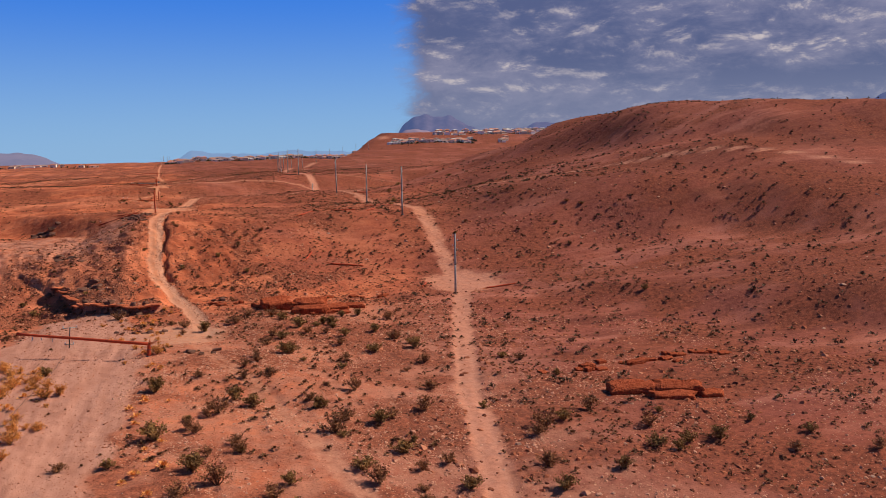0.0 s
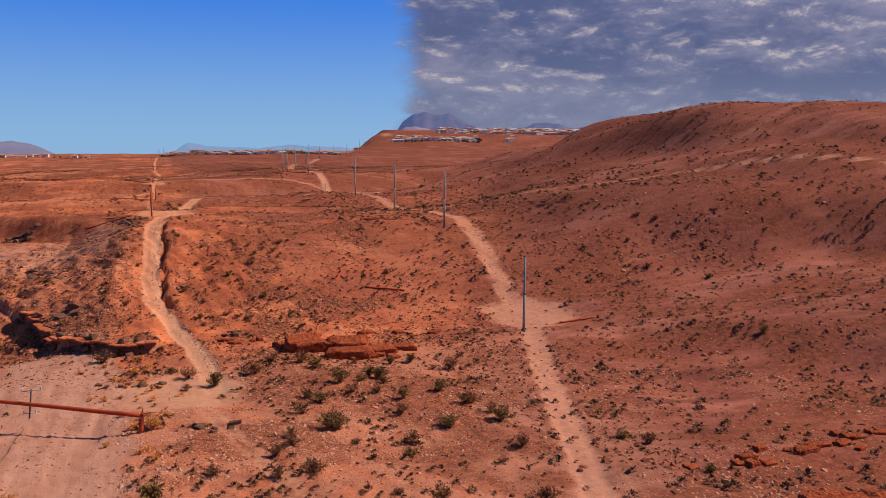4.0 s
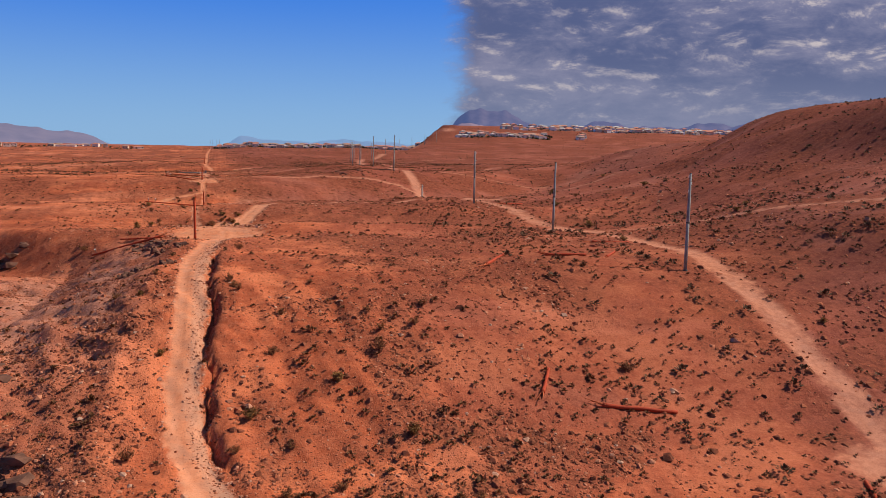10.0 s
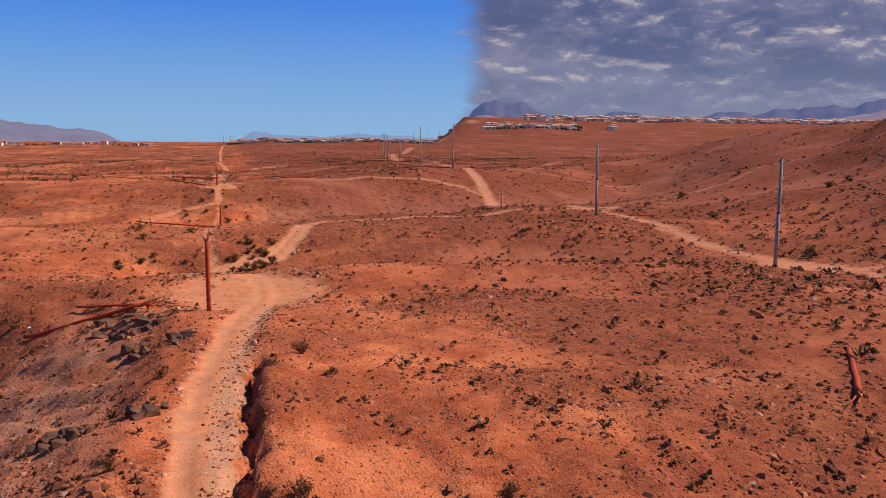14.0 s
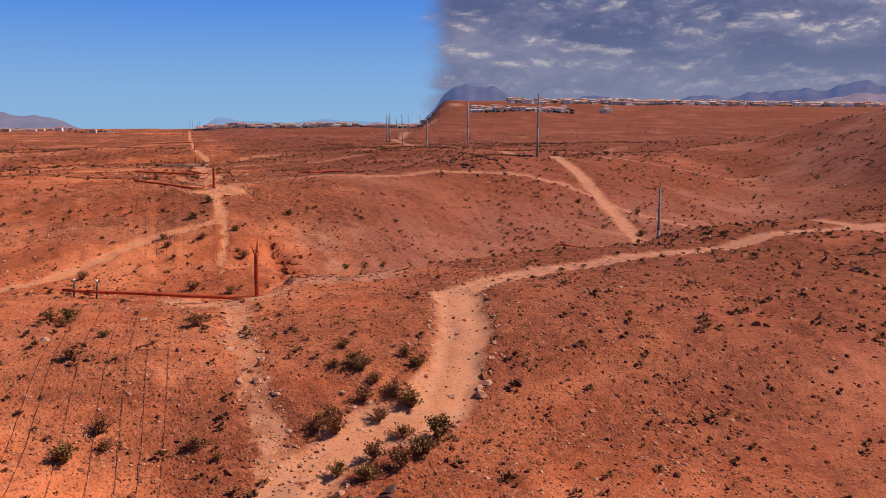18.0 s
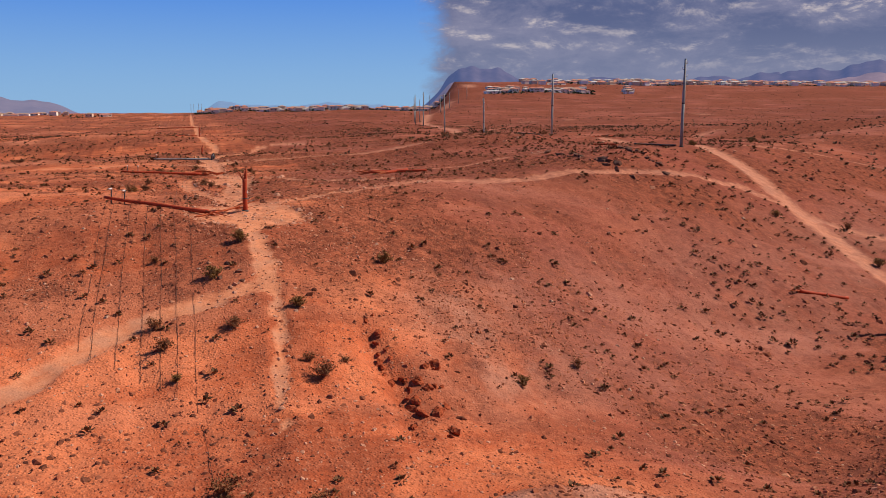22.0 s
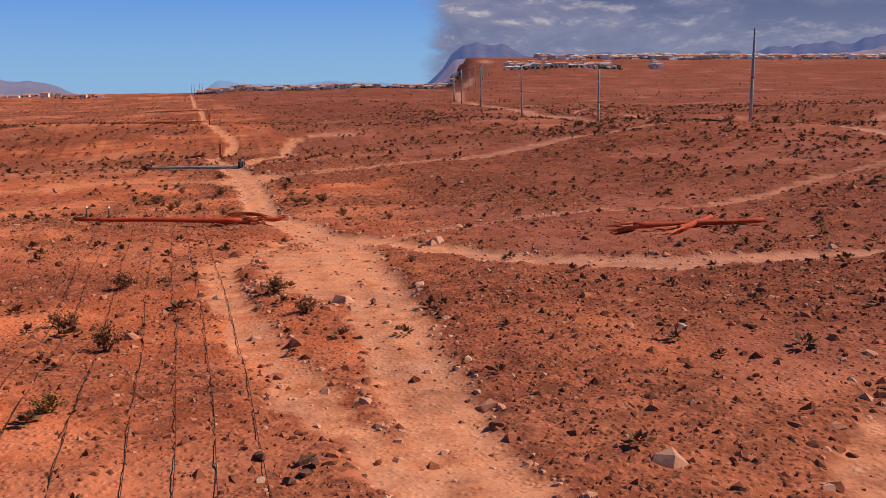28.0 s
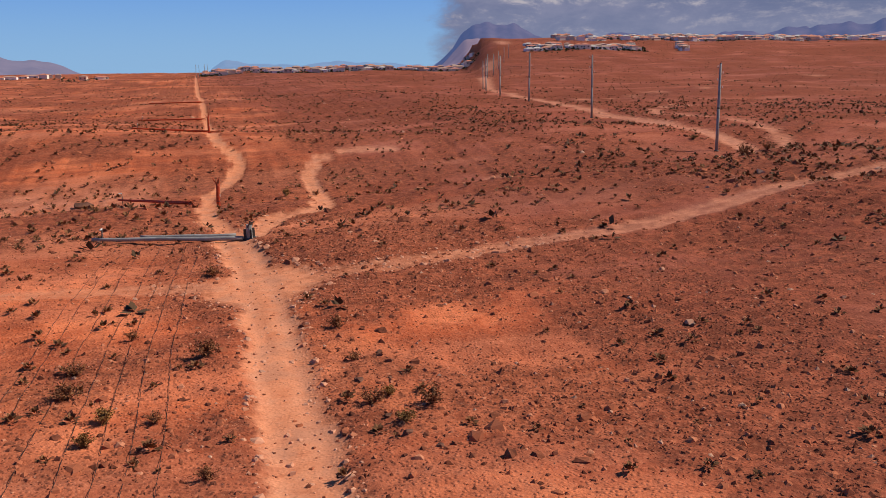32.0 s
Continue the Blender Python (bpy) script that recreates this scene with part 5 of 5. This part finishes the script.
WASH = ((15, -115), (18, -110), (26, -124), (27, -128), (33, -132), (31, -138), (36, -143), (22, -143), (17, -156), (1.1, -160.7), (7, -154.5),
        (11.3, -165.3), (8.8, -171), (10.4, -186.3), (5.1, -177.5), (5, -190.8), (7.4, -195), (1.2, -179.7), (24, -178), (28, -165), (21, -169),
        (29, -188), (35, -176), (23, -193), (24, -197), (42, -134), (30, -178), (-8.6, -187), (-6.6, -101.7), (22, -182), (16, -148), (39, -165))
SLOPE = ((20, -52), (25, -55), (21, -56), (20, -60), (15, -65), (21, -73), (9.7, -73.4), (8.9, -59.2), (8, -82.4), (9.2, -85.3), (10.6, -87), (16, -91),
         (22, -86), (25, -82), (17, -82), (4.9, -74.3), (6.3, -69.2), (-14.3, -80.6), (-4.1, -74.6), (-7.8, -73.2), (-2.2, -58.6), (5.4, -43.6), (13.4, -80),
         (27, -50), (4.9, -42), (5.9, -45.4), (10.4, -51.3), (14.5, -42.8), (-5.2, -44.3), (-3.9, -37), (-8, -43), (-2.6, -22.4), (-18.6, 11.2), (6.6, -20.2), (17, 1.6), (8.8, -80.8))
BENCH = ((4.6, 55.4), (7.8, 56.1), (4.5, 52.1), (6.3, 52.3), (2.5, 50.9), (1.8, 50.4), (5.4, 53.4), (-4.3, 49.9), (-12.8, 44.4), (-8.8, 51.3), (4.9, 54.8), (8.2, 54.9), (5.1, 50.8), (7, 51.7), (2.6, 50), (-3.3, 48.8), (-2.8, 14.6), (-12.3, 41.8), (-8.5, 50.2), (-10.2, 48.9), (-11.8, 65.8), (-12.1, 64.6), (-13.1, 66.2), (-9.4, 62), (-4, 64), (4.3, 57.6), (3.4, 55), (-10.9, 58.2), (-16.8, 99.9), (-16.2, 110.3), (-4.4, 104.4), (-0.4, 102), (14.6, 116.9), (20.3, 121.1), (-7.8, 122.3), (-7.3, 119.8), (-6.5, 116.2), (-3, 121.2), (1.1, 117.1), (1.6, 115.1), (3.3, 117.1), (-1.9, 134.1), (-8, 132.2), (-4, 128.4), (1.2, 123.3), (9.1, 133.2))
PLAIN = ((-3.1, 171.8), (-3.9, 176.2), (3.8, 204.4), (6.6, 200.6), (3.2, 180.1), (-10.3, 169.6), (-11, 161.8), (-10.4, 179.4), (-12.1, 173.7), (-4.1, 243.2),
         (2, 229.1), (2, 224), (1.9, 218.9), (2.7, 219.3), (4.2, 217.8), (2.6, 215.9), (-4.7, 226.7), (-9.1, 217.4), (-10.5, 226.2), (-4.8, 213.6),
         (-8.3, 230.9), (-6.7, 219.3), (-8.6, 219.6), (-10.4, 222.8), (9.2, 267.4), (9.5, 296), (5.6, 295))
for spots, lo, hi, mix in ((WASH, 2.4, 4.1, "orrr"), (SLOPE, 1.1, 2.1, "rror"), (BENCH, 0.9, 1.9, "rrro"), (PLAIN, 0.8, 1.6, "rorr")):
    for x, y in spots:
        shrub(x, y, pick_shrub.uniform(lo, hi), {"o": "olive", "r": "rust"}[pick_shrub.choice(mix)])
for x, y in ((-28, -74), (-25, -79), (-14.3, -148.4), (-3.6, -187)):
    shrub(x, y, pick_shrub.uniform(2.0, 3.0), "olive")
for k in range(20):
    shrub(pick_shrub.gauss(-18, 2.4), pick_shrub.uniform(-195, -142), pick_shrub.uniform(1.2, 3.0), "gold")
for k in range(10):
    shrub(pick_shrub.gauss(0.5, 2.2), pick_shrub.uniform(-150, -104), pick_shrub.uniform(0.7, 1.7), "gold")
for k in range(60):
    shrub(pick_shrub.uniform(3, 46), pick_shrub.uniform(-205, -108), pick_shrub.uniform(1.4, 3.6), pick_shrub.choice(("rust", "rust", "olive")))
for k in range(24):
    shrub(pick_shrub.gauss(-14.6, 1.5), pick_shrub.uniform(-192, -148), pick_shrub.uniform(1.0, 2.5), "gold")
for k in range(16):
    shrub(pick_shrub.uniform(-7, 2), pick_shrub.uniform(-126, -103), pick_shrub.uniform(0.8, 1.6), "gold")
for x, y, w in ((5.2, 46.4, 2.0), (6.6, 47.6, 1.8), (4.2, 47.8, 1.7), (7.8, 48.8, 2.0), (3.4, 45.6, 1.5), (6.0, 49.4, 1.6), (2.2, 46.8, 1.3), (1.4, 43.8, 1.4)):
    shrub(x, y, w, pick_shrub.choice(("olive", "rust")))
for x, y, w in ((48.4, -185, 4.4), (46.5, -187, 3.4), (57.4, -179.5, 3.6), (52, -183, 3.0), (62, -187, 3.8), (59, -194, 3.6), (61.5, -195.5, 2.6), (64, -193.5, 3.0), (68, -194, 3.6), (74.6, -200, 3.0), (75.4, -190, 2.0),
                (60.8, -161.5, 2.4), (58.4, -152.3, 3.0), (56, -150, 2.2), (44, -174.4, 2.0), (66, -183, 1.8), (80, -196, 2.6), (84, -203, 3.0), (52, -199, 3.0), (44, -196, 2.6)):
    shrub(x, y, w * 0.9, pick_shrub.choice(("olive", "olive", "rust")))
for x, y, w in ((1.1, -140, 2.4), (1.6, -139, 1.6), (2.2, -98, 1.4), (-1.0, -103, 1.5), (-6, -105, 1.3), (3.5, -101, 1.2), (-9, -109, 1.4)):
    shrub(x, y, w, "gold")
for k in range(45):
    r = pick_shrub.uniform(0, 400)
    x, y = row_place(r)
    shrub(x + pick_shrub.uniform(-30, 60), y + pick_shrub.uniform(-45, 35), pick_shrub.uniform(1.3, 3.0), pick_shrub.choice(("olive", "olive", "rust")))


def brush(name, x, y, size, rng, leaf, label, blades=16, blade=0.17):
    """Small far shrubs, each a tuft of blades, in one mesh."""
    n = len(x)
    a = rng.uniform(0, 6.28, (n, blades))
    e = rng.uniform(0.1, 1.35, (n, blades))
    d = np.stack([np.cos(a) * np.cos(e), np.sin(a) * np.cos(e), np.sin(e) * 0.8], -1)
    side = np.stack([-np.sin(a), np.cos(a), rng.uniform(-0.5, 0.5, (n, blades))], -1)
    s = size[:, None, None]
    c = d * 0.42 * s * rng.uniform(0.5, 1.0, (n, blades, 1))
    half = blade * s * rng.uniform(0.6, 1.3, (n, blades, 1))
    v = np.stack([c - d * half, c + side * half * 0.7, c + d * half * 1.3, c - side * half * 0.7], 2)
    v = v + np.stack([x, y, land_many(x, y) + 0.05 * size], -1)[:, None, None]
    f = np.arange(n * blades * 4).reshape(-1, 4)
    return tagged(new(name, mesh_of(name, v.reshape(-1, 3), f, leaf)), label, "shrubs", kind="stuff")


def off_track(x, y):
    m, _, _ = track_mask(x, y)
    bed = sst(1.12, 0.75, np.hypot((x + 13) / 13, (y + 145) / 62))
    return (1 - m) * (1 - 0.95 * bed) * np.clip(0.55 + 0.7 * wob(x, y, 37, 3) + 0.5 * wob(x, y, 13, 6), 0.08, 1)


x, y, rng = scatter(8200, (-60, 60, -190, 260), 21, off_track)
brush("low_brush", x, y, rng.uniform(0.3, 1.0, len(x)), rng, TUFT, "small dry brush tufts on desert soil", 26, 0.135)
x, y, rng = scatter(1500, (-34, 50, -112, -20), 28, lambda x, y: off_track(x, y) * (0.15 + 0.85 * sst(-35, -65, y)))
brush("slope_brush", x, y, rng.uniform(0.5, 1.5, len(x)), rng, TUFT, "rust-brown brush dotted over a hill face", 44, 0.1)
near_row = lambda x, y: (x > 40) & (x < 108) & (y > -215) & (y < 300)
x, y, rng = scatter(9000, (40, 108, -215, 300), 26, off_track)
brush("bank_brush", x, y, rng.uniform(0.4, 0.9, len(x)) * rng.uniform(0.8, 1.8, len(x)), rng, TUFT, "dark rusty brush dotted over red slopes", 24, 0.115)
x, y, rng = scatter(25000, (-140, 300, -230, 420), 22, lambda x, y: off_track(x, y) * ((x > 45) | (x < -40)) * ~near_row(x, y))
brush("hillside_brush", x, y, rng.uniform(0.5, 1.0, len(x)) * rng.uniform(0.8, 2.0, len(x)), rng, SAGE, "dark olive brush dotted over red slopes", 11, 0.165)
x, y, rng = scatter(1500, (44, 190, -190, 60), 43, lambda x, y: (1 - track_mask(x, y)[0]) * np.clip(0.45 + 0.5 * wob(x, y, 29, 4), 0.1, 1))
brush("eastern_brush", x, y, rng.uniform(1.2, 2.7, len(x)), rng, SAGE, "dark olive desert brush dotted over brown eastern slopes", 54, 0.075)
x, y, rng = scatter(15000, (-110, 150, 255, 520), 29, lambda x, y: off_track(x, y) * sst(560, 300, y))
brush("draw_brush", x, y, rng.uniform(0.45, 1.3, len(x)), rng, TUFT, "rusty brush dotted over a draw and the plain behind it", 10, 0.17)
x, y, rng = scatter(26000, (-420, 900, 230, 1500), 23, lambda x, y: off_track(x, y) * (x < 0.95 * (y + 100)))
brush("plain_brush", x, y, rng.uniform(0.6, 1.7, len(x)), rng, SAGE, "brush dotted over the far desert plain", 6, 0.21)
x, y, rng = scatter(900, (-28, 5, -200, -104), 27, lambda x, y: np.exp(-((x + 18.5) / 3) ** 2) * sst(-135, -145, y) * 0.5 + np.exp(-((x - 0.5) / 2.6) ** 2) * 0.25)
brush("golden_brush", x, y, rng.uniform(0.8, 2.0, len(x)), rng, BRITTLE, "dry orange-gold brush along the edges of a wash", 70, 0.08)
x, y, rng = scatter(1100, (-34, 34, -190, -100), 24, off_track)
brush("wash_brush", x, y, rng.uniform(0.5, 1.5, len(x)), rng, TUFT, "dry brush tufts on the wash floor", 40, 0.11)


# ---- the town ----
WALLS = [plain_material(n, a, b, 0.85, 0, 0.3) for n, a, b in (
    ("cream stucco", (0.74, 0.67, 0.57), (0.82, 0.75, 0.65)), ("tan stucco", (0.60, 0.47, 0.36), (0.68, 0.54, 0.42)), ("white stucco", (0.82, 0.80, 0.77), (0.88, 0.86, 0.83)))]
ROOFS = [plain_material(n, a, b, 0.85, 0, 0.6) for n, a, b in (
    ("red roof tiles", (0.50, 0.19, 0.12), (0.58, 0.25, 0.16)), ("brown roof tiles", (0.38, 0.25, 0.19), (0.46, 0.31, 0.24)), ("grey roof tiles", (0.48, 0.45, 0.42), (0.56, 0.52, 0.48)))]
GLASS = plain_material("dark window glass", (0.03, 0.035, 0.045), (0.05, 0.055, 0.06), 0.2)
TREE = leaf_material("dark green tree leaves", (0.035, 0.055, 0.028), (0.06, 0.085, 0.04))


def house(w, d, h, wall, roof, label):
    ob = empty("house", pose(0, 0, 0), label, "house", "houses of the town")
    box = [(sx * w / 2, sy * d / 2, z) for z in (-1.5, h) for sx, sy in ((-1, -1), (1, -1), (1, 1), (-1, 1))]
    f = [(0, 1, 5, 4), (1, 2, 6, 5), (2, 3, 7, 6), (3, 0, 4, 7), (4, 5, 6, 7)]
    part("wall", mesh_of("wall", box, f, wall), ob)
    o = 0.4
    top = [(sx * (w / 2 + o), sy * (d / 2 + o), h) for sx, sy in ((-1, -1), (1, -1), (1, 1), (-1, 1))]
    k = max(w / 2 - d / 2, 0.5)
    top += [(-k, 0, h + 1.4), (k, 0, h + 1.4)]
    part("roof", mesh_of("roof", top, [(0, 1, 5, 4), (1, 2, 5), (2, 3, 4, 5), (3, 0, 4), (3, 2, 1, 0)], roof), ob)
    for q in (-0.28, 0.28):
        part("window", plate(w * 0.16, 0.12, 1.4, GLASS), ob, at=(q * w, -d / 2 - 0.05, h * 0.55))
    return ob


models = [house(10.5, 6.8, 2.9, WALLS[0], ROOFS[0], "low cream house with a red tiled hip roof"),
          house(8.7, 6.8, 4.8, WALLS[1], ROOFS[1], "two-storey tan house with a brown tiled roof"),
          house(11.8, 7.4, 2.7, WALLS[2], ROOFS[2], "low white house with a grey tiled roof"),
          house(9.3, 7.4, 5.0, WALLS[0], ROOFS[0], "two-storey cream house with a red tiled roof"),
          house(16.1, 7.4, 3.4, WALLS[2], ROOFS[1], "long white building with a brown roof")]
town = random.Random(17)
spots = []
for k in range(200):
    y = town.choice((1240, 1275, 1310, 1360, 1420, 1500, 1600, 1720, 1850)) + town.uniform(-9, 9)
    spots.append((town.uniform(0.004 * y, 0.27 * y), y))
for k in range(26):
    y = town.uniform(1250, 1420)
    spots.append((town.choice((town.uniform(-400, -300), town.uniform(-240, -110))), y))
for k in range(70):  # below the eastern upland's rim
    y = town.choice((1150, 1175, 1210)) + town.uniform(-8, 8)
    spots.append((y * math.tan(radians(town.uniform(17.5, 23.5) if k % 5 else 26)), y))
for k, (x, y) in enumerate(spots):
    m = pose(x, y, on_land(x, y), 0, 0, town.choice((0, 0, 90, 180)) + town.uniform(-12, 12))
    if k < len(models):
        models[k].matrix_basis = m
    else:
        copy_thing(town.choice(models), m)
rng = np.random.default_rng(31)
n = 900
y = rng.choice((1230, 1262, 1295, 1340, 1400, 1480, 1580, 1700), n) + rng.normal(0, 12, n)
x = np.where(rng.random(n) < 0.85, rng.uniform(0, 0.27, n) * y, rng.uniform(-400, -110, n))
brush("town_trees", x, y, rng.uniform(2.5, 5.5, n), rng, TREE, "dark green trees among the houses of the town", 24)
y = rng.choice((1400, 1460, 1540, 1620, 1700, 1140, 1190), n) + rng.normal(0, 14, n)
x = y * np.tan(np.radians(np.where(y > 1300, rng.uniform(22, 45, n), rng.uniform(17.5, 24, n))))
brush("upland_trees", x, y, rng.uniform(2.5, 5.5, n), rng, TREE, "dark green trees among houses on the upland", 24)


def terraces(count):
    """The houses on the upland's rim, too far to tell apart: walls and hip roofs in one mesh."""
    rng = np.random.default_rng(43)
    verts, faces, slots = [], [], []
    for k in range(count):
        y = rng.choice((1420, 1480, 1550, 1630, 1710, 1780)) + rng.uniform(-14, 14)
        x = y * math.tan(radians(rng.uniform(26, 46) if k % 7 else rng.uniform(20, 28)))
        m = pose(x, y, on_land(x, y), 0, 0, rng.choice((0, 90)) + rng.uniform(-14, 14))
        w, d, h, o = rng.uniform(10, 18), rng.uniform(8, 12), rng.choice((3.2, 5.8)), 0.5
        four = ((-1, -1), (1, -1), (1, 1), (-1, 1))
        v = [(a * w / 2, b * d / 2, q) for q in (-2, h) for a, b in four] + [(a * (w / 2 + o), b * (d / 2 + o), h) for a, b in four]
        v += [(-w / 2 + d / 2, 0, h + 2), (w / 2 - d / 2, 0, h + 2)]
        n = len(verts)
        verts += [m @ Vector(p) for p in v]
        f = [(0, 1, 5, 4), (1, 2, 6, 5), (2, 3, 7, 6), (3, 0, 4, 7), (11, 10, 9, 8), (8, 9, 13, 12), (9, 10, 13), (10, 11, 12, 13), (11, 8, 12)]
        faces += [tuple(n + c for c in q) for q in f]
        slots += [int(rng.integers(0, 3))] * 4 + [3 + int(rng.choice((0, 0, 1, 2)))] * 5
    me = mesh_of("upland_houses", verts, faces, WALLS[0])
    for mat in WALLS[1:] + ROOFS:
        me.materials.append(mat)
    me.polygons.foreach_set("material_index", slots)
    return tagged(new("upland_houses", me), "pale houses with red and brown roofs on a far upland", "houses", kind="stuff")


terraces(430)


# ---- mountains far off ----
def mountain_material(name, rock, haze_glow):
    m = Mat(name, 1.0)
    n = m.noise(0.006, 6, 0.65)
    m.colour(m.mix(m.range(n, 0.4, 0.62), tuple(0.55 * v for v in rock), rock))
    # distance haze is put into the material as a faint coloured glow
    m.b.inputs["Emission Color"].default_value = (*haze_glow, 1)
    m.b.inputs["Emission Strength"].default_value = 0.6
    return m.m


def range_mesh(a0, a1, far, crest, seed, material, shape=None):
    """A mountain range between two bearings: foothills, spurs and a jagged crest."""
    nu, nv = 220, 26
    u = np.linspace(0, 1, nu)
    az = np.radians(a0 + (a1 - a0) * u)
    top = np.zeros(nu)
    span = (a1 - a0) / 36
    for j, (s, w) in enumerate(((2.3, 1.0), (5.1, 0.6), (11, 0.33), (23, 0.2), (47, 0.1), (90, 0.05))):
        top += w * np.sin(s * u * span * 3.1 + seed * 1.7 + j * j)
    top = 0.68 + 0.17 * top
    if shape:
        top = 0.6 + 0.4 * (top - top.min()) / (top.max() - top.min())
    ends = shape(u) if shape else sst(0, 0.12, u) * sst(1, 0.88, u)
    verts = []
    for k in range(nv):
        v = k / (nv - 1)
        q = u * span
        fold = 0.10 * np.sin(q * 41 + seed + 4 * v + 2.3 * np.sin(q * 17 + seed + 3 * v)) + 0.07 * np.sin(q * 83 - 9 * v + 3 * np.sin(q * 23 + 2 * seed + 5 * v)) + 0.03 * np.sin(q * 170 + 14 * v)
        h = crest * ends * top * (v ** 1.35 + fold * v * (1 - v) * 2)
        r = far - 700 * (1 - v)
        verts.append(np.stack([r * np.sin(az), r * np.cos(az) - 100, h - 12], -1))
    i = np.arange(nu * nv).reshape(nv, nu)
    f = np.stack([i[:-1, :-1], i[:-1, 1:], i[1:, 1:], i[1:, :-1]], -1).reshape(-1, 4)
    return mesh_of("mountains", np.concatenate(verts), f, material, True)


HAZE = mountain_material("mountain rock in blue haze glow", (0.05, 0.045, 0.05), (0.29, 0.49, 0.84))
MAUVE = mountain_material("mountain rock in mauve haze glow", (0.07, 0.05, 0.05), (0.29, 0.29, 0.47))
BLUE = mountain_material("far mountain rock in deep blue haze glow", (0.10, 0.075, 0.08), (0.10, 0.15, 0.36))
PALE = mountain_material("rosy foothill rock in pale haze glow", (0.20, 0.13, 0.12), (0.24, 0.21, 0.35))
fall = lambda u: sst(0, 0.34, u) * (0.42 + 0.75 * (1 - u) ** 1.2)
rise = lambda u: 0.45 + 0.55 * sst(0.05, 0.42, u)
level = lambda u: sst(0, 0.05, u) * sst(1, 0.95, u)
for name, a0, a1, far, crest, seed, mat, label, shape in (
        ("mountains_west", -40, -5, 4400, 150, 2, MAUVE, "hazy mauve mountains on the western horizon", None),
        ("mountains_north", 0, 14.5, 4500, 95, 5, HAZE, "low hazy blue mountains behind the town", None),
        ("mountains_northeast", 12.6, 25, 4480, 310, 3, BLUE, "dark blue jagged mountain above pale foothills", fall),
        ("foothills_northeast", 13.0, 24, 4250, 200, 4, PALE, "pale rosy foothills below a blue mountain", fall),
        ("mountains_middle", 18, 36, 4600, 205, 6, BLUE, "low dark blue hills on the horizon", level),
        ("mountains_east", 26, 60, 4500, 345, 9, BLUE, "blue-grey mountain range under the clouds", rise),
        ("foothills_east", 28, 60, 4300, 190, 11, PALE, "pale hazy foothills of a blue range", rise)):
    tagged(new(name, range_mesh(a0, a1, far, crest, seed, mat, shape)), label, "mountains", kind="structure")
